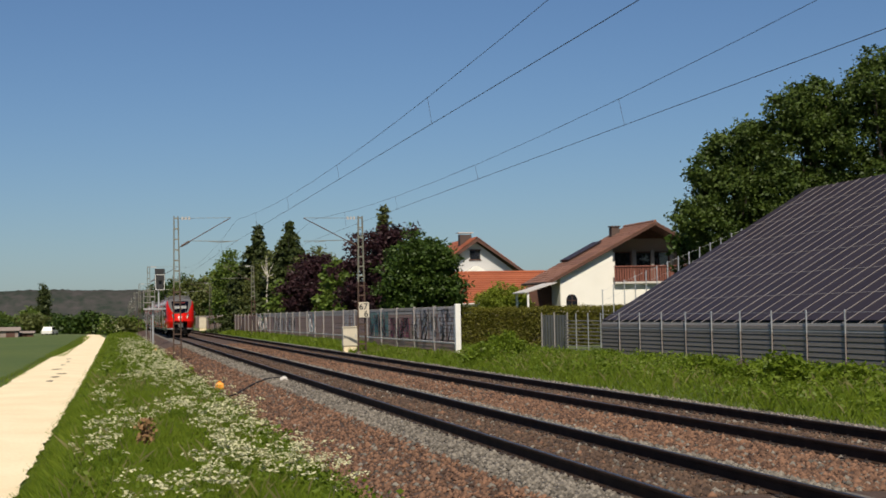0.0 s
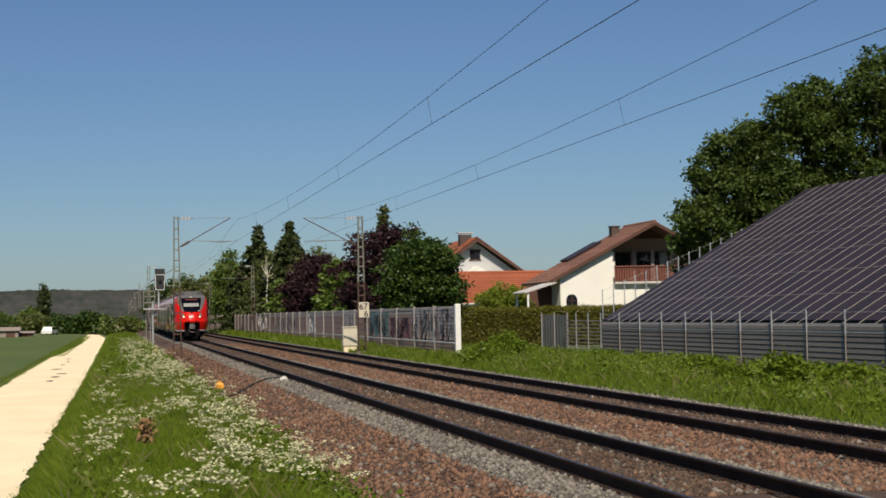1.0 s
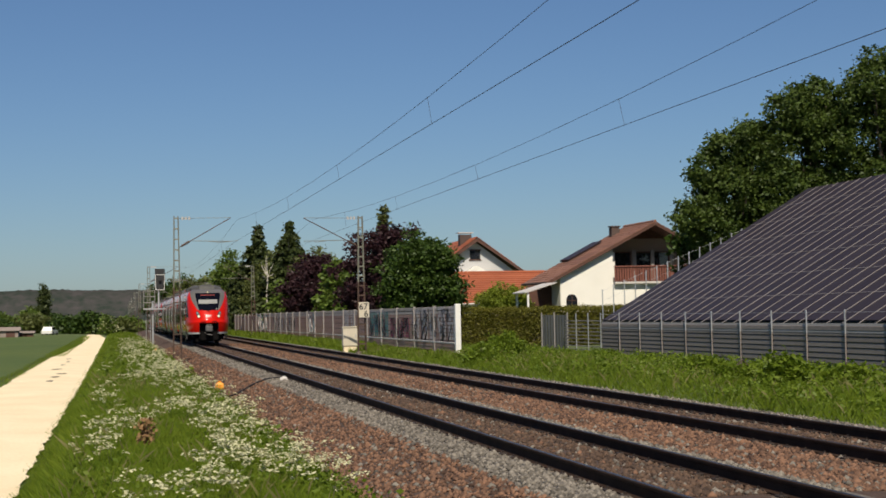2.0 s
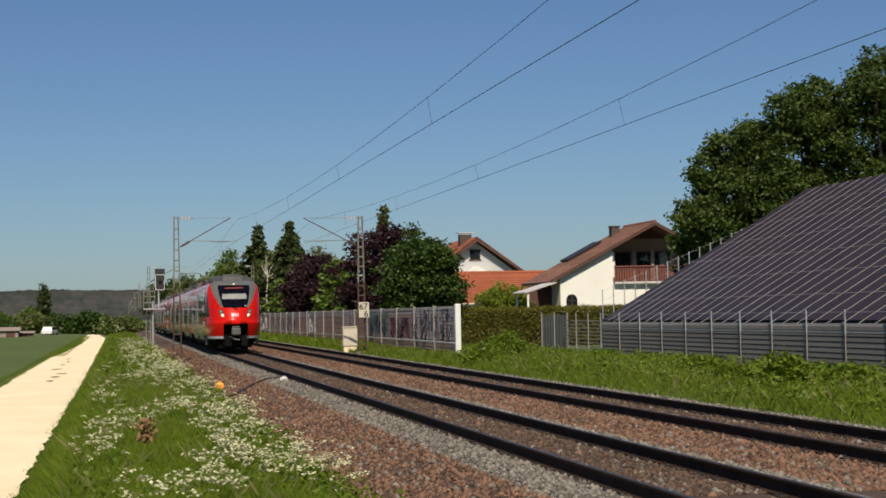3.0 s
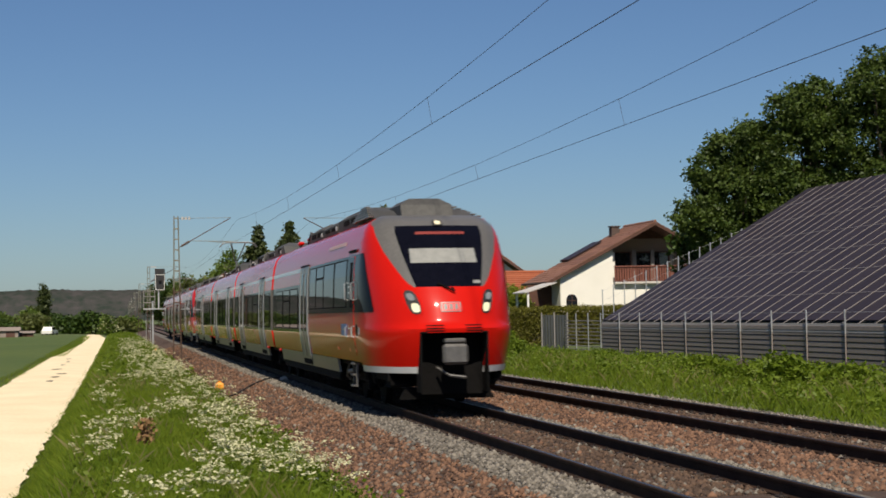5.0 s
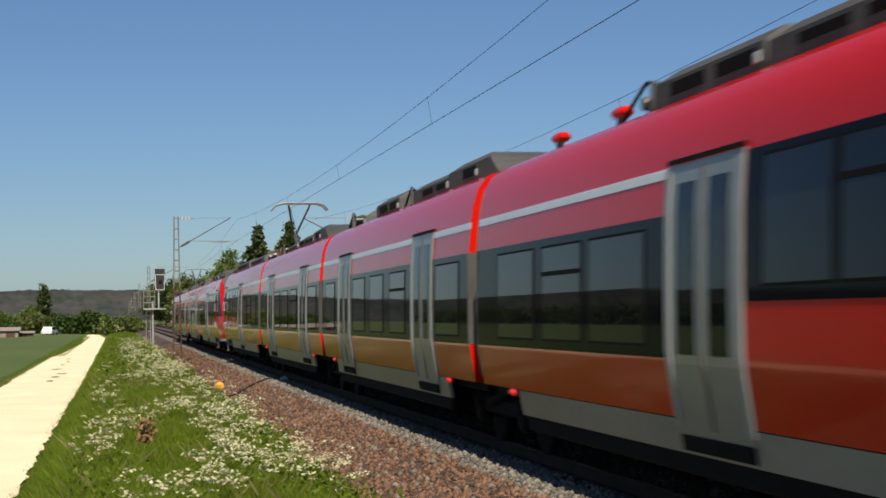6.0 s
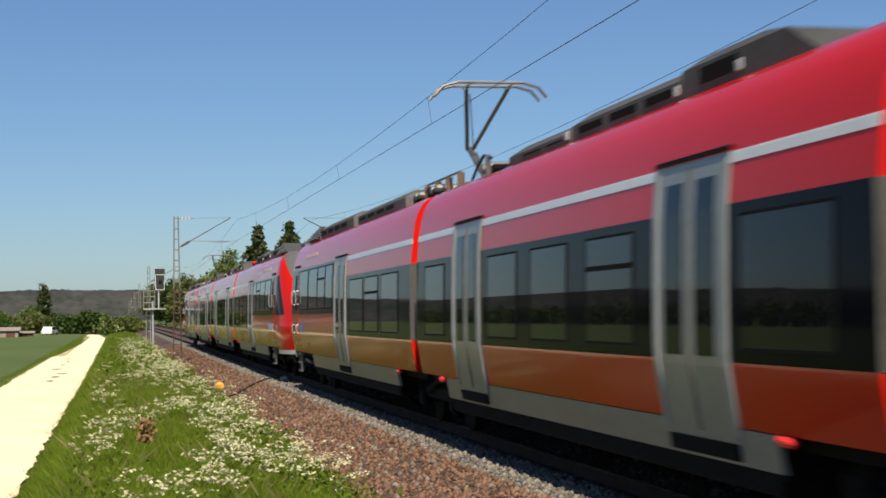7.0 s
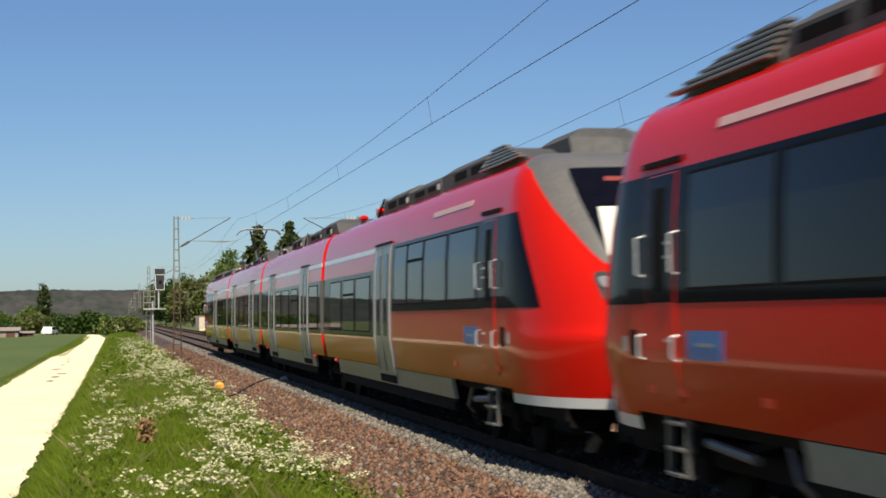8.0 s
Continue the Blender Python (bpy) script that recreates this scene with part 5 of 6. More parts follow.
def garage():
    h = thing("garage", "low outbuilding with a broad orange tiled roof", "outbuilding")
    n = 14
    for k in range(n):
        a, b = k / n, (k + 1.1) / n
        y0, z0, y1, z1 = 111.5 + 5.5 * a, 2.45 + 2.3 * a, 111.5 + 5.5 * b, 2.45 + 2.3 * b
        part("tile_course", Geo().prism([(y0, z0 + 0.1), (y1, z1 + 0.04), (y1, z1), (y0, z0)], "x", 23.5 - 0.03 * (k % 2), 33.0), M["orange_tile"], h)
    part("back_slope", Geo().prism([(117.0, 4.76), (121.5, 2.6), (121.5, 2.5), (117.0, 4.6)], "x", 23.5, 33.0), M["orange_tile"], h)
    part("wall", Geo().box(24, 112.0, -0.2, 32.6, 112.25, 2.62), M["render"], h)
    part("end_wall", Geo().prism([(112.3, -0.2), (121, -0.2), (121, 2.55), (117, 4.55), (112.3, 2.7)], "x", 32.3, 32.6), M["render"], h)
    part("end_wall", Geo().prism([(112.3, -0.2), (121, -0.2), (121, 2.55), (117, 4.55), (112.3, 2.7)], "x", 24.0, 24.3), M["render"], h)
    part("ridge_cap", Geo().tube([(23.45, 117.0, 4.82), (33.05, 117.0, 4.82)], 0.12, 8), M["orange_tile"], h)
    part("gutter", Geo().tube([(23.5, 111.45, 2.44), (33.0, 111.45, 2.44)], 0.07, 6), M["strip"], h)


garage()


def hedge(name, label, x0, y0, x1, y1, h, n, material="hedge", leaf=0.14):
    """A clipped hedge: dark twig core and leaves all over its faces."""
    t = thing(name, label, "hedge", pose((x0 + x1) / 2, (y0 + y1) / 2, ground_height((x0 + x1) / 2, 0)))
    w, d = (x1 - x0) / 2, (y1 - y0) / 2
    part("twig_core", Geo().box(-w + 0.2, -d + 0.2, -0.1, w - 0.2, d - 0.2, h - 0.2, 0.1), M["bark"], t)
    p = rng.random((n, 3)) * np.array([2 * w, 2 * d, h]) - np.array([w, d, 0])
    side = rng.integers(0, 4, n)
    p[side == 0, 1] = -d
    p[side == 1, 1] = -d + 0.1
    p[side == 2, 2] = h
    p[side == 3, 0] = -w
    lump = np.array([noise.noise((q[0] * 0.9, q[1] * 0.9, q[2] * 0.9)) for q in p])
    p += rng.normal(size=(n, 3)) * 0.07 + lump[:, None] * np.array([0.05, 0.18, 0.12])
    v, f = leaf_quads(p, leaf)
    part("foliage", quick_mesh("foliage", v, f, M[material]), None, t)
    return t


hedge("garden_hedge", "clipped green-brown garden hedge behind the meadow", 18.6, 89, 31.5, 90.6, 2.15, 66000, "hedge", 0.06)
broad_tree("round_shrub", "clipped rounded light green shrub above the hedge", 24.0, 98, [(0, 0, 2.3, 1.5, 1.3, 1.35), (-0.85, 0, 2.2, 0.95, 1.0, 1.15), (0.85, 0, 2.25, 0.95, 1.0, 1.15)], "hedge_light", 640, 50, 0.075, 0.15, 0.08)


# ---- line-side things ----
def signal():
    s = thing("railway_signal", "grey post signal with black board and service cage", "signal", pose(3.15, 138, ground_height(3.15, 0)))
    part("post", Geo().box(-0.07, -0.07, -0.2, 0.07, 0.07, 3.9, 0.02), M["galv"], s)
    part("head_post", Geo().box(0.45, -0.05, 3.2, 0.57, 0.05, 5.0, 0.01), M["galv"], s)
    b = part("signal_board", Geo().box(0.20, -0.18, 4.75, 1.05, -0.10, 6.62, 0.03), M["black"], s, "black signal board with pale edge")
    g = Geo()
    for x in (0.24, 0.98):
        g.box(x, -0.20, 4.80, x + 0.03, -0.185, 6.1)
    g.box(0.24, -0.20, 4.80, 1.01, -0.185, 4.84).box(0.24, -0.20, 6.08, 1.01, -0.185, 6.12)
    part("board_edge", g, M["white"], b)
    part("lamp_hood", Geo().tube([(0.62, -0.18, 5.7), (0.62, -0.42, 5.7)], 0.13, 10), M["black"], b)
    for z in (3.25, 3.75, 4.25, 4.75):
        part("cage_rail", Geo().tube([(-0.75, -0.4, z), (0.18, -0.4, z), (0.18, 0.4, z), (-0.75, 0.4, z), (-0.75, -0.4, z)], 0.020, 5), M["post"], s)
    for x, y in ((-0.75, -0.4), (0.18, -0.4), (0.18, 0.4), (-0.75, 0.4), (-0.3, -0.4)):
        part("cage_bar", Geo().tube([(x, y, 3.2), (x, y, 4.8)], 0.020, 5), M["post"], s)
    part("platform", Geo().box(-0.8, -0.45, 3.15, 1.1, 0.45, 3.24), M["galv"], s)
    for x in (-0.55, -0.2):
        part("ladder_rail", Geo().tube([(x, 0.25, 0.0), (x, 0.25, 3.2)], 0.02, 5), M["galv"], s)


signal()


def km_sign():
    s = thing("kilometre_sign", "white kilometre board with black numbers on the mast", "sign", pose(12.62, 81.72, 1.66))
    part("plate", Geo().box(-0.26, -0.03, 0, 0.28, 0.0, 0.80, 0.01), M["cream"], s)
    for text, x, z in (("67", -0.245, 0.42), ("6", 0.0, 0.05)):
        cu = bpy.data.curves.new("digits", "FONT")
        cu.body, cu.size, cu.extrude, cu.offset = text, 0.45, 0.003, 0.007
        tmp = new("digits", cu)
        me = bpy.data.meshes.new_from_object(tmp.evaluated_get(bpy.context.evaluated_depsgraph_get()))
        bpy.data.objects.remove(tmp)
        me.materials.clear()
        me.materials.append(M["p_black"])
        ob = part("number", me, None, s, "black digits")
        ob.matrix_basis = pose(x, -0.036, z, 90, 0, 0)
    for z in (0.2, 0.6):
        part("bracket", Geo().box(-0.05, 0.0, z, 0.05, 0.12, z + 0.05), M["galv"], s)


km_sign()


def cabinet(x, y, w, h, label):
    z = ground_height(x, y)
    c = thing("relay_cabinet", label, "cabinet", pose(x, y, z), "line-side cabinets")
    part("plinth", Geo().box(-w / 2 + 0.04, -0.2, -0.2, w / 2 - 0.04, 0.2, 0.32, 0.02), M["path"], c, "sandy concrete plinth")
    part("body", Geo().box(-w / 2, -0.25, 0.32, w / 2, 0.25, 0.32 + h, 0.02), M["cream"], c)
    part("lid", Geo().box(-w / 2 - 0.03, -0.29, 0.32 + h, w / 2 + 0.03, 0.29, 0.38 + h, 0.015), M["cream"], c)
    part("handle", Geo().box(w / 2 - 0.12, -0.29, 0.32 + h * 0.5, w / 2 - 0.08, -0.25, 0.32 + h * 0.65), M["galv"], c)


cabinet(12.55, 86.5, 0.8, 1.0, "cream metal line-side cabinet on a sandy plinth")
cabinet(13.1, 246, 1.1, 1.7, "tall pale line-side cabinet far along the track")


def marker_box(x, y):
    m = thing("cable_marker", "orange plastic cable marker box in the verge", "marker box", pose(x, y, ground_height(x, y)), "orange markers")
    part("housing", Geo().loft([[(-0.14, -0.12, -0.1), (0.14, -0.12, -0.1), (0.14, 0.12, -0.1), (-0.14, 0.12, -0.1)], [(-0.13, -0.11, 0.2), (0.13, -0.11, 0.2), (0.13, 0.11, 0.2), (-0.13, 0.11, 0.2)], [(-0.07, -0.07, 0.27), (0.1, -0.07, 0.25), (0.1, 0.07, 0.25), (-0.07, 0.07, 0.27)]]), M["orange"], m)
    part("cap", Geo().tube([(0.0, 0, 0.25), (0.0, 0, 0.31)], 0.05, 8), M["orange"], m)
    part("foot", Geo().box(-0.05, -0.05, -0.2, 0.05, 0.05, 0.0), M["black"], m)


marker_box(3.3, 52.2)
marker_box(2.75, 112.0)
cable_pts = [(3.25, 52.0, -0.5), (3.1, 46.4, -0.52), (3.5, 47.3, -0.44), (4.1, 49.2, -0.27), (4.6, 50.2, -0.15), (5.3, 51.2, -0.13)]
thing("track_cable", "black rubber cable lying over the ballast to the rail", "cable", geo=Geo().tube(cable_pts, 0.024, 6), material=M["cable"], smooth=True)
thing("pale_stone", "pale angular stone beside the rail", "stone", pose(5.1, 49.6, -0.2), geo=Geo().loft([[(-0.16, -0.1, -0.1), (0.15, -0.12, -0.1), (0.18, 0.1, -0.1), (-0.12, 0.14, -0.1)], [(-0.12, -0.08, 0.06), (0.12, -0.06, 0.09), (0.1, 0.08, 0.05), (-0.08, 0.1, 0.1)], [(-0.03, -0.03, 0.13), (0.05, -0.03, 0.15), (0.05, 0.04, 0.12), (-0.02, 0.05, 0.14)]]), material=M["strip"])


def graffiti(y0, y1, z0, z1, fill, line, n, seed):
    """Sprayed blocks and strokes that cannot be read, on the track side of the barrier."""
    r = random.Random(seed)
    t = thing("graffiti", "sprayed %s blocks with dark unreadable strokes on the barrier" % fill[2:], "graffiti", None, "graffiti")
    for k in range(n):
        a = y0 + (y1 - y0) * k / n
        b = y0 + (y1 - y0) * (k + 0.86) / n
        lo, hi = a, b - 0.25 * (b - a)
        for i in range(12):
            z = 0.10 + 0.168 * i + 0.012
            if z < z0 or z > z1:
                continue
            lo = min(max(lo + r.uniform(-0.16, 0.16), a), a + 0.35 * (b - a))
            hi = min(max(hi + r.uniform(-0.2, 0.2), b - 0.4 * (b - a)), b)
            gap = lo + (hi - lo) * r.uniform(0.3, 0.6)
            cut = r.choice((0.0, 0.12, 0.22)) * (b - a)
            part("paint_block", Geo().box(14.508, lo, z, 14.514, gap, z + 0.134), M[fill], t)
            part("paint_block", Geo().box(14.508, gap + cut, z, 14.514, max(hi, gap + cut + 0.05), z + 0.134), M[fill], t)
        if line:
            for _ in range(4):
                c, d = r.uniform(a, b), r.uniform(z0, z1)
                path = [(14.500, c, d)]
                for _ in range(4):
                    c, d = min(max(c + r.uniform(-0.9, 0.9), a), b), min(max(d + r.uniform(-0.7, 0.7), z0), z1)
                    path.append((14.500, c, d))
                part("paint_stroke", Geo().tube(path, 0.022, 4), M[line], t)


graffiti(67.9, 78.5, 0.55, 2.0, "p_pale", "p_black", 5, 1)
graffiti(79.0, 85.0, 0.55, 1.6, "p_pink", "p_black", 4, 2)
graffiti(85.4, 92.0, 0.6, 1.8, "p_teal", "p_black", 4, 3)
graffiti(97.5, 103.0, 0.6, 2.0, "p_pale", None, 2, 4)
graffiti(117.5, 122.0, 0.6, 1.9, "p_blue", "p_pale", 2, 5)
graffiti(131.0, 150.0, 0.55, 1.7, "p_pale", "p_black", 6, 6)
graffiti(156.0, 166.0, 0.6, 1.8, "p_teal", "p_pale", 3, 7)


def shed(x, y, w, d, h, label, roof):
    s = thing("farm_shed", label, "shed", pose(x, y, -0.5), "far sheds")
    part("wall", Geo().box(-w / 2, -d / 2, -0.1, w / 2, d / 2, h), M["taupe"], s)
    part("roof", Geo().prism([(-d / 2 - 0.3, h), (d / 2 + 0.3, h), (0, h + h * 0.5)], "x", -w / 2 - 0.3, w / 2 + 0.3), M[roof], s)
    for k in range(2):
        part("door", Geo().box(-w / 4 + k * w / 2 - 0.6, -d / 2 - 0.03, 0, -w / 4 + k * w / 2 + 0.6, -d / 2 - 0.004, h * 0.8), M["wood"], s)


shed(-15.2, 229, 4.2, 3, 1.0, "low grey-brown shed with a flat grey roof by the hedgerow", "taupe")
shed(-20.0, 230, 4.6, 3, 1.1, "long low grey-brown shed with a grey roof", "taupe")
shed(-12.3, 232, 1.9, 2.2, 0.6, "small grey-brown hut at the field edge", "taupe")


def parked_car(x, y):
    c = thing("parked_car", "small white parked car at the field edge", "car", pose(x, y, -0.5, 0, 0, 78))
    part("body", Geo().prism([(-1.9, 0.3), (1.9, 0.3), (1.9, 0.75), (1.0, 0.85), (-1.8, 0.85), (-1.95, 0.7)], "y", -0.8, 0.8), M["white"], c)
    part("cabin", Geo().loft([[(-1.7, -0.75, 0.85), (0.95, -0.75, 0.85), (0.95, 0.75, 0.85), (-1.7, 0.75, 0.85)], [(-1.4, -0.62, 1.35), (0.3, -0.62, 1.35), (0.3, 0.62, 1.35), (-1.4, 0.62, 1.35)]]), M["white"], c)
    part("side_window", Geo().prism([(-1.4, 0.9), (0.6, 0.9), (0.2, 1.27), (-1.25, 1.27)], "y", -0.765, -0.70), M["dark_glass"], c)
    for wx in (-1.2, 1.2):
        for wy in (-0.78, 0.78):
            part("wheel", Geo().tube([(wx, wy - 0.08, 0.3), (wx, wy + 0.08, 0.3)], 0.3, 12), M["black"], c)


parked_car(-9.9, 254)


def damp_patch(x, y, w, d, seed):
    pts = [(x + w * (0.8 + 0.5 * noise.noise((k * 0.9, seed, 0))) * math.cos(k * 0.5236), y + d * (0.8 + 0.6 * noise.noise((k * 0.9, seed, 5))) * math.sin(k * 0.5236)) for k in range(12)]
    thing("damp_patch", "dark damp hollow in the gravel track", "puddle", None, "damp patches", "structure", Geo().prism(pts, "z", -0.56, -0.524), M["puddle"])


for k, (x, y) in enumerate(((-2.5, 63.5), (-2.45, 68.0), (-2.75, 78.5), (-2.7, 86.0), (-2.75, 99.0), (-2.3, 72.0), (-2.6, 92.0))):
    damp_patch(x, y, 0.16 + 0.05 * (k % 3), 0.7, k * 3.7)


# ---- grass, herbs and flowers ----
def blades(n, x0, x1, y0, y1, h0, h1, width, material, name, label, bias=1.0, patch=0.0, lean=0.35):
    q = rng.random((n, 2))
    x = x0 + (x1 - x0) * q[:, 0]
    y = y0 + (y1 - y0) * q[:, 1] ** bias
    if patch:
        keep = np.array([noise.noise((a * 0.9, b * 0.35, 4.0)) for a, b in zip(x, y)]) > -patch + 0.5 * rng.random(n) - 0.25
        x, y = x[keep], y[keep]
    n = len(x)
    xs = np.linspace(x0, x1, 60)
    z = np.interp(x, xs, [ground_height(a, 0) for a in xs]) - 0.02
    h = (h0 + (h1 - h0) * rng.random(n) ** 1.4) * (1 + 0.35 * np.array([noise.noise((a * 0.7, b * 0.3, 9.0)) for a, b in zip(x, y)]))
    h = h * np.where((x > -1.5) & (x < 2.2), np.clip((x + 1.45) / 0.9, 0.22, 1.0), 1.0)
    h = h * np.where((x > 2.2) & (x < 3.3) | (x > 18.0), 0.5, 1.0)
    a = rng.random(n) * 6.283
    w = width * (0.6 + 0.8 * rng.random(n))
    dx, dy = np.cos(a) * w, np.sin(a) * w
    lx, ly = rng.normal(size=n) * lean * h, rng.normal(size=n) * lean * h
    base = np.stack([x, y, z], 1)
    v = np.stack([base + np.stack([-dx, -dy, 0 * x], 1), base + np.stack([dx, dy, 0 * x], 1), base + np.stack([dx * 0.3 + lx * 0.42, dy * 0.3 + ly * 0.42, h * 0.6], 1), base + np.stack([lx, ly, h], 1)], 1).reshape(-1, 3)
    me = quick_mesh(name, v, np.arange(4 * n).reshape(-1, 4), M[material])
    ob = new(name, me)
    return tagged(ob, label, "grass", "", "stuff")


blades(230000, -1.34, 2.85, 17, 48, 0.10, 0.44, 0.0036, "grass", "verge_grass", "tall green meadow grass on the verge", 1.4)
blades(90000, -1.27, 2.85, 46, 110, 0.12, 0.42, 0.010, "grass", "verge_grass", "tall green meadow grass along the verge", 1.3)
blades(26000, -1.2, 3.0, 105, 290, 0.15, 0.45, 0.05, "grass", "verge_grass", "green meadow grass far along the verge", 1.2)
blades(16000, -1.42, -1.05, 17, 80, 0.12, 0.42, 0.005, "grass", "verge_grass", "short grass tufts fringing the gravel track", 1.5, 0.1)
blades(9000, -4.5, -3.3, 108, 235, 0.04, 0.14, 0.03, "grass", "field_edge_grass", "grass strip where the gravel track narrows", 1.0)
blades(9000, -4.45, -4.0, 40, 150, 0.03, 0.14, 0.010, "grass", "field_edge_grass", "grass fringe between gravel track and field", 1.2)
blades(120000, 12.3, 21.9, 17, 66, 0.08, 0.26, 0.008, "grass", "meadow_grass", "rough green grass beyond the far track", 1.2)
blades(45000, 12.4, 22.5, 64, 90, 0.08, 0.27, 0.018, "grass", "meadow_grass", "rough green grass before the hedge", 1.0)
blades(16000, 12.6, 14.5, 88, 200, 0.12, 0.45, 0.04, "grass", "meadow_grass", "grass strip below the noise barrier", 1.2)


blades(3000, -0.8, 2.7, 17, 60, 0.25, 0.58, 0.0024, "straw", "dry_grass", "thin straw-coloured grass stalks on the verge", 1.4, 0.2)
blades(5000, 12.6, 21.5, 18, 88, 0.2, 0.42, 0.004, "straw", "dry_grass", "thin straw-coloured grass stalks in the meadow", 1.2, 0.15)


def herbs(n, x0, x1, y0, y1, h, leaf, name, label, bias=1.2, patch=0.15, material="herb"):
    x = x0 + (x1 - x0) * rng.random(n)
    y = y0 + (y1 - y0) * rng.random(n) ** bias
    keep = np.array([noise.noise((a * 0.8, b * 0.3, 14.0)) for a, b in zip(x, y)]) > -patch
    x, y = x[keep], y[keep]
    k = 12
    z = np.array([ground_height(a, 0) for a in x])
    hh = h * (0.5 + 0.7 * rng.random(len(x)))
    u = rng.random((len(x), k))
    pts = np.stack([x[:, None] + rng.normal(size=u.shape) * 0.09, y[:, None] + rng.normal(size=u.shape) * 0.09, z[:, None] + hh[:, None] * u], 2).reshape(-1, 3)
    v, f = leaf_quads(pts, leaf, up=0.2)
    return tagged(new(name, quick_mesh(name, v, f, M[material])), label, "herbs", "", "stuff")


herbs(4200, -0.5, 2.9, 17, 60, 0.36, 0.045, "verge_herbs", "leafy green herbs among the verge grass")
herbs(2200, -0.6, 2.9, 58, 170, 0.36, 0.09, "verge_herbs", "leafy green herbs along the verge")
herbs(7000, 12.8, 21.8, 24, 86, 0.30, 0.055, "meadow_herbs", "leafy green herbs and nettles in the meadow", 1.2, 0.05)


def umbels(n, x0, x1, y0, y1, bias, size, patch, name):
    """Cow parsley: thin stems with flat clusters of tiny white florets."""
    x = x0 + (x1 - x0) * rng.random(n) ** 0.75
    y = y0 + (y1 - y0) * rng.random(n) ** bias
    keep = np.array([noise.noise((a * 0.75, b * 0.22, 21.0)) + 0.14 * (a - 1.2) / 1.6 for a, b in zip(x, y)]) > patch
    x, y = x[keep], y[keep]
    c, st = [], Geo()
    for a, b in zip(x, y):
        g = ground_height(a, 0)
        top = 0.40 + 0.32 * rng.random()
        for _ in range(rng.integers(2, 6)):
            p = np.array([a + rng.normal() * 0.12, b + rng.normal() * 0.12, g + top + rng.normal() * 0.07])
            if b < 50:
                st.add([(a - 0.004, b, g), (a + 0.004, b, g), tuple(p)], [(0, 1, 2)])
            rad = size * (0.7 + 0.7 * rng.random())
            m = 11
            ang, rr = rng.random(m) * 6.283, rad * np.sqrt(rng.random(m))
            c.append(p + np.stack([np.cos(ang) * rr, np.sin(ang) * rr, 0.012 * rng.normal(size=m) - rr * 0.25], 1))
    c = np.concatenate(c)
    k = len(c)
    s = size * 0.26 * (0.7 + 0.6 * rng.random(k))
    a = rng.random(k) * 6.283
    tilt = rng.normal(size=(k, 2)) * 0.35
    ex = np.stack([np.cos(a) * s, np.sin(a) * s, tilt[:, 0] * s], 1)
    ey = np.stack([-np.sin(a) * s, np.cos(a) * s, tilt[:, 1] * s], 1)
    v = np.stack([c - ex, c - ey, c + ex, c + ey], 1).reshape(-1, 3)
    ob = tagged(new(name, quick_mesh(name, v, np.arange(4 * k).reshape(-1, 4), M["umbel"])), "white cow parsley flower heads along the verge", "flowers", "", "stuff")
    if st.v:
        tagged(part("flower_stems", st, M["herb"], ob), kind="stuff")
    return ob


umbels(760, -0.5, 2.7, 17, 62, 1.4, 0.075, 0.05, "cow_parsley")
umbels(520, 0.2, 2.65, 58, 150, 1.2, 0.075, 0.0, "cow_parsley")


def shrub(x, y, h, r, label, material="herb", n=60):
    return broad_tree("meadow_shrub", label, x, y, [(0, 0, h * 0.5, r, r, h * 0.5), (r * 0.6, 0.1, h * 0.35, r * 0.7, r * 0.7, h * 0.4), (-r * 0.6, -0.1, h * 0.3, r * 0.7, r * 0.7, h * 0.36)], material, n * 2, 30, 0.075, 0.12, 0.03)


for x, y, h, r in ((14.9, 34.0, 0.8, 0.42), (16.3, 43.0, 0.55, 0.4), (15.9, 64.6, 1.1, 0.7), (13.5, 58.5, 0.5, 0.4), (16.9, 35.0, 0.5, 0.4), (14.4, 62.0, 0.6, 0.4), (15.3, 37.5, 0.4, 0.5)):
    shrub(x, y, h, r, "leafy green meadow shrub in rough grass")
dock = thing("dry_dock_plant", "dry rust-brown dock plant among the grass", "plant", pose(0.48, 27.0, -0.55))
part("stem", Geo().tube([(0, 0, -0.05), (0.02, 0, 0.4), (0.0, 0.02, 0.62)], 0.012, 5, 0.004), M["dry"], dock)
dv, df = leaf_quads(np.stack([rng.normal(size=420) * 0.07, rng.normal(size=420) * 0.07, 0.08 + 0.62 * rng.random(420)], 1), 0.045)
tagged(part("seed_head", quick_mesh("seed_head", dv, df, M["dry"]), None, dock), kind="stuff")


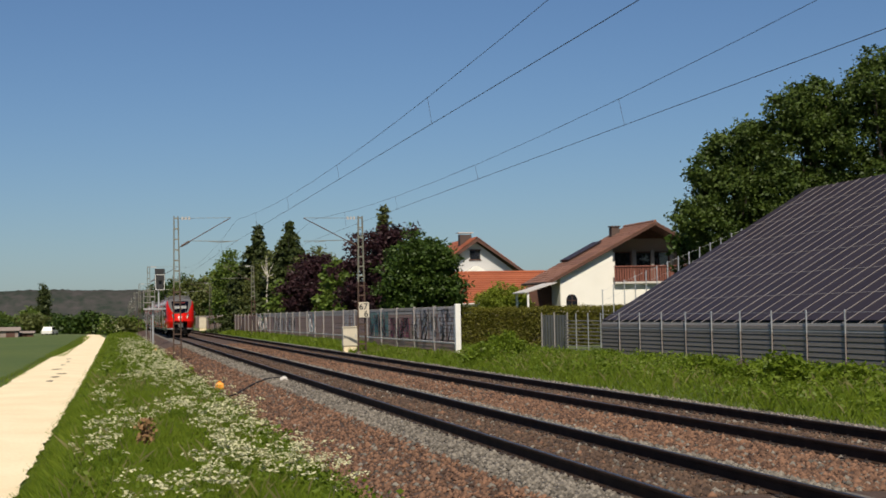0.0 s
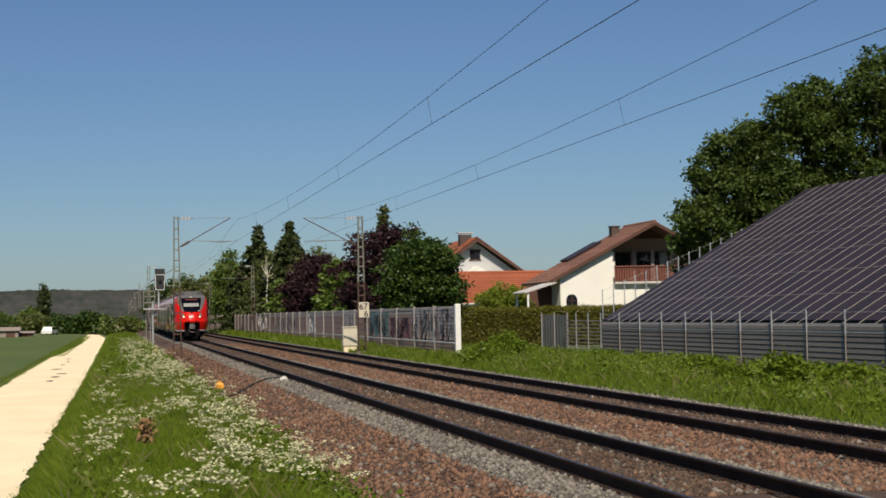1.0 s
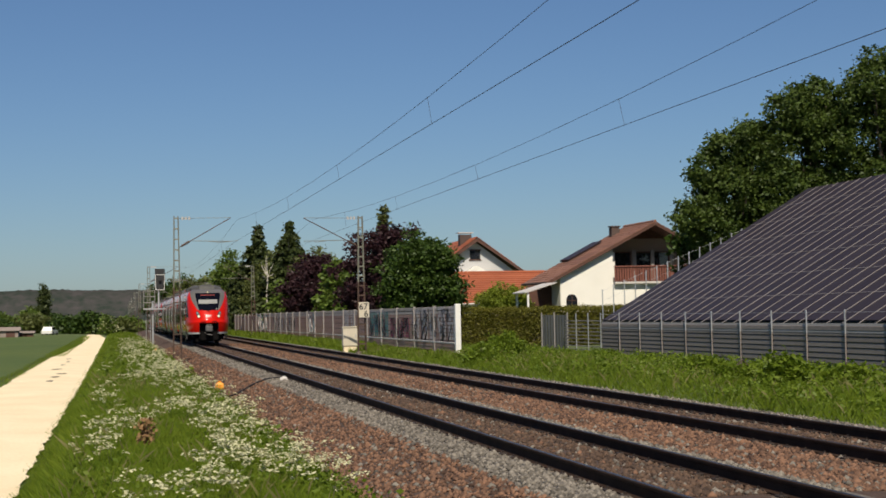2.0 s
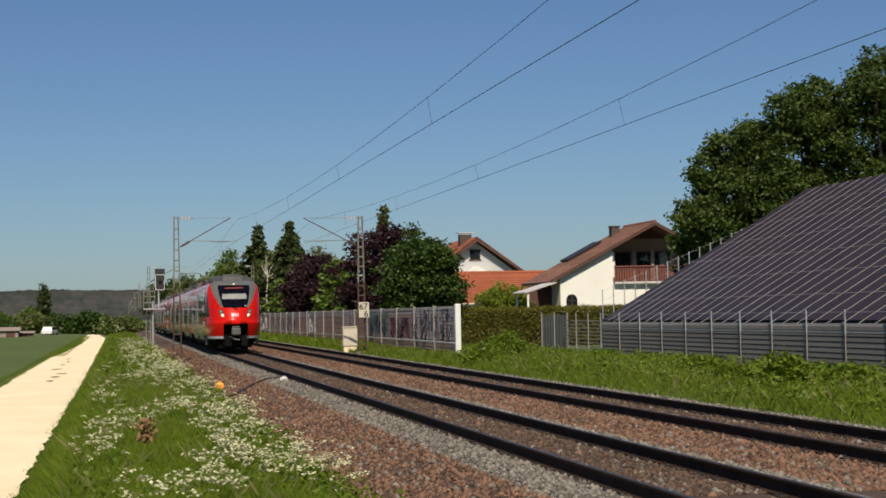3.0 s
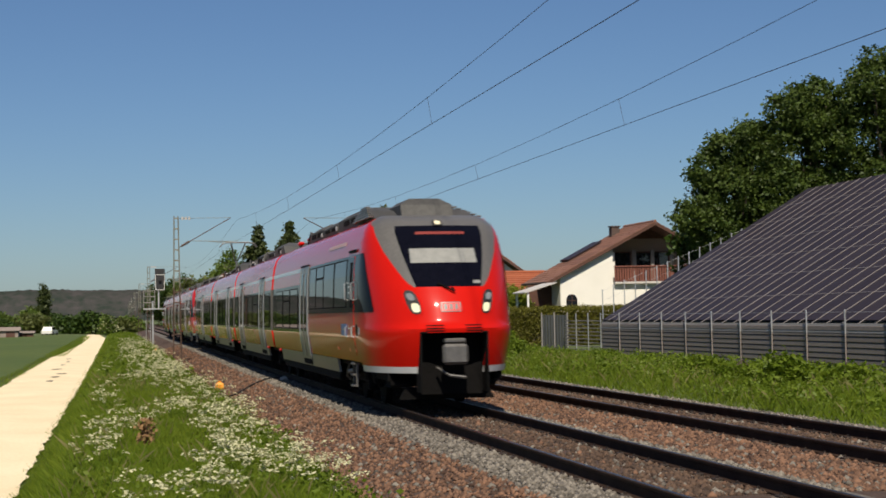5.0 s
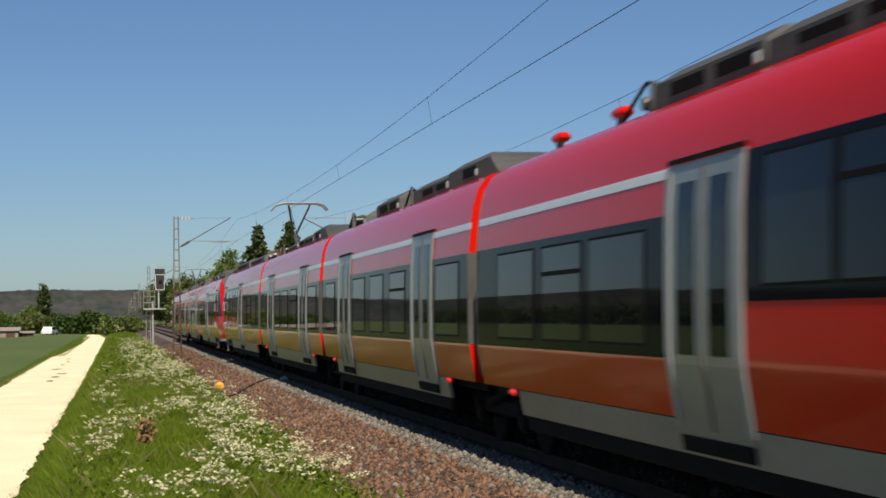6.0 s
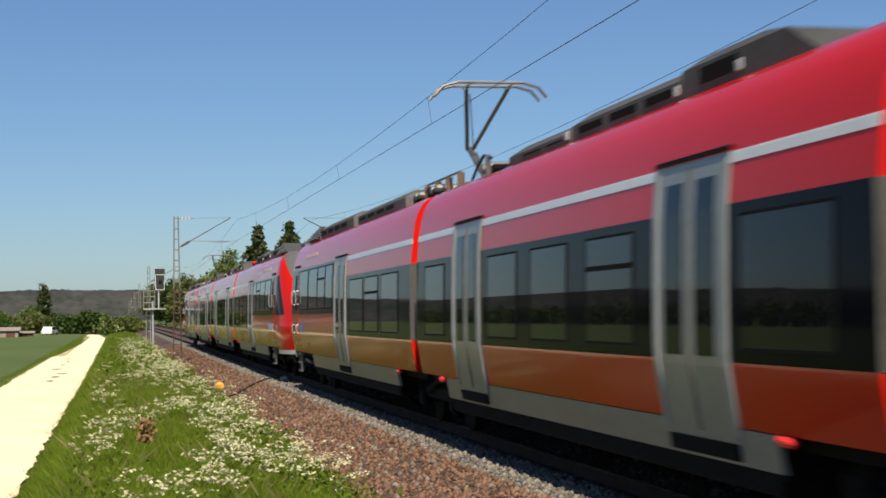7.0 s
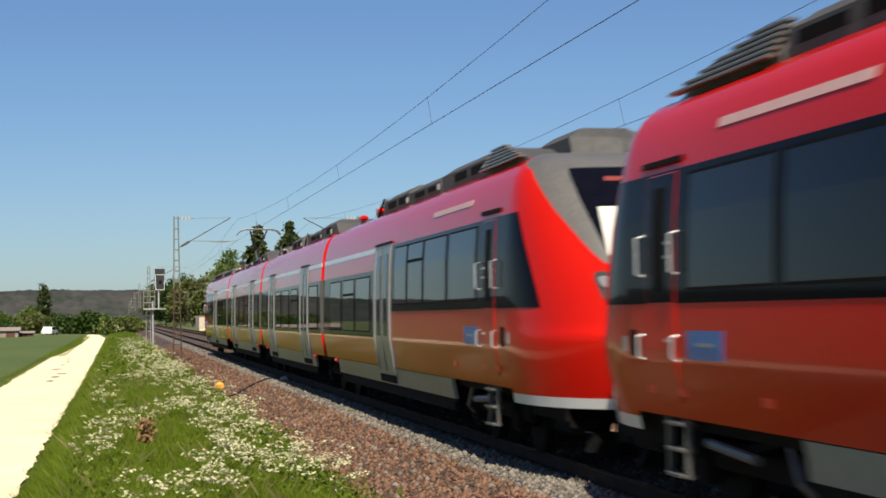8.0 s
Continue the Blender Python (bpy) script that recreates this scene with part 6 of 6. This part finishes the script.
# ---- ballast stones ----
def stones(n, x0, x1, y0, y1, size, material, name, label, bias=1.3):
    oct_v = np.array([(1, 0, 0), (-1, 0, 0), (0, 1, 0), (0, -1, 0), (0, 0, 1), (0, 0, -1)], float)
    oct_f = np.array([(0, 2, 4), (2, 1, 4), (1, 3, 4), (3, 0, 4), (2, 0, 5), (1, 2, 5), (3, 1, 5), (0, 3, 5)])
    x = x0 + (x1 - x0) * rng.random(n)
    y = y0 + (y1 - y0) * rng.random(n) ** bias
    xs = np.linspace(x0, x1, 80)
    z = np.interp(x, xs, [ground_height(a, 0) for a in xs]) + 0.008
    s = size * (0.45 + 0.95 * rng.random((n, 1, 1)) ** 1.5)
    a = rng.random(n) * 6.283
    v = oct_v[None] * s * (0.75 + 0.5 * rng.random((n, 6, 3)))
    tilt = rng.normal(size=(n, 1)) * 0.5
    v[:, :, 2] += v[:, :, 0] * tilt * 0.6
    v[:, :, 2] *= 0.75
    c, d = np.cos(a)[:, None], np.sin(a)[:, None]
    v = np.stack([v[:, :, 0] * c - v[:, :, 1] * d, v[:, :, 0] * d + v[:, :, 1] * c, v[:, :, 2]], 2)
    v += np.stack([x, y, z + size * 0.25 * rng.random(n)], 1)[:, None, :]
    f = (oct_f[None] + 6 * np.arange(n)[:, None, None]).reshape(-1, 3)
    return tagged(new(name, quick_mesh(name, v.reshape(-1, 3), f, M[material])), label, "ballast", "", "stuff")


for x0, x1, m, dens, lab in ((3.0, 4.55, "stone", 1.0, "reddish brown ballast stones on the shoulder"), (4.5, 5.28, "stone_grey", 1.0, "pale grey ballast stones beside the rail"), (5.46, 6.78, "stone_dark", 0.7, "brown dusty ballast stones between the rails"), (6.94, 7.75, "stone_grey", 1.0, "grey ballast stones beside the rail"), (7.7, 9.22, "stone", 1.0, "pinkish brown ballast stones between the tracks"), (9.4, 10.73, "stone_dark", 0.7, "dark brown ballast stones between the far rails"), (10.9, 12.3, "stone_grey", 0.8, "grey ballast stones at the meadow edge")):
    w = (x1 - x0) * dens
    stones(int(w * 3600), x0, x1, 16, 34, 0.042, m, "ballast_stones", lab)
    stones(int(w * 2400), x0, x1, 33, 62, 0.048, m, "ballast_stones", lab)
    if m != "stone_grey":
        stones(int(w * 420), x0, x1, 16, 62, 0.05, "stone_grey", "loose_ballast", "scattered pale ballast stones", 1.6)
        stones(int(w * 160), x0, x1, 16, 62, 0.06, "stone", "loose_ballast", "scattered larger brown ballast stones", 1.6)
    stones(int(w * 1300), x0, x1, 60, 120, 0.06, m, "ballast_stones", lab)


def motions():
    rows = [(0.0, 160.0), (0.5, 147.3), (1.0, 134.5), (1.5, 121.5), (2.0, 108.7), (2.5, 95.8), (3.0, 83.4), (3.5, 70.2), (4.0, 56.5)]
    rows += [(4.5, 42.57), (5.0, 28.60), (5.5, 14.64), (6.0, 0.67), (6.5, -12.95), (7.0, -27.25), (7.5, -41.23), (8.0, -55.78)]
    for unit, back in ((unit_a, 0.0), (unit_b, 72.3)):
        path = []
        for t, y in rows:
            turn = math.degrees(math.atan((bend(y + back + 72.3) - bend(y + back)) / 72.3))
            path.append((t, pose(NEAR_TRACK + bend(y + back), y + back, 0, 0, 0, -turn)))
        walk(unit, path)


motions()
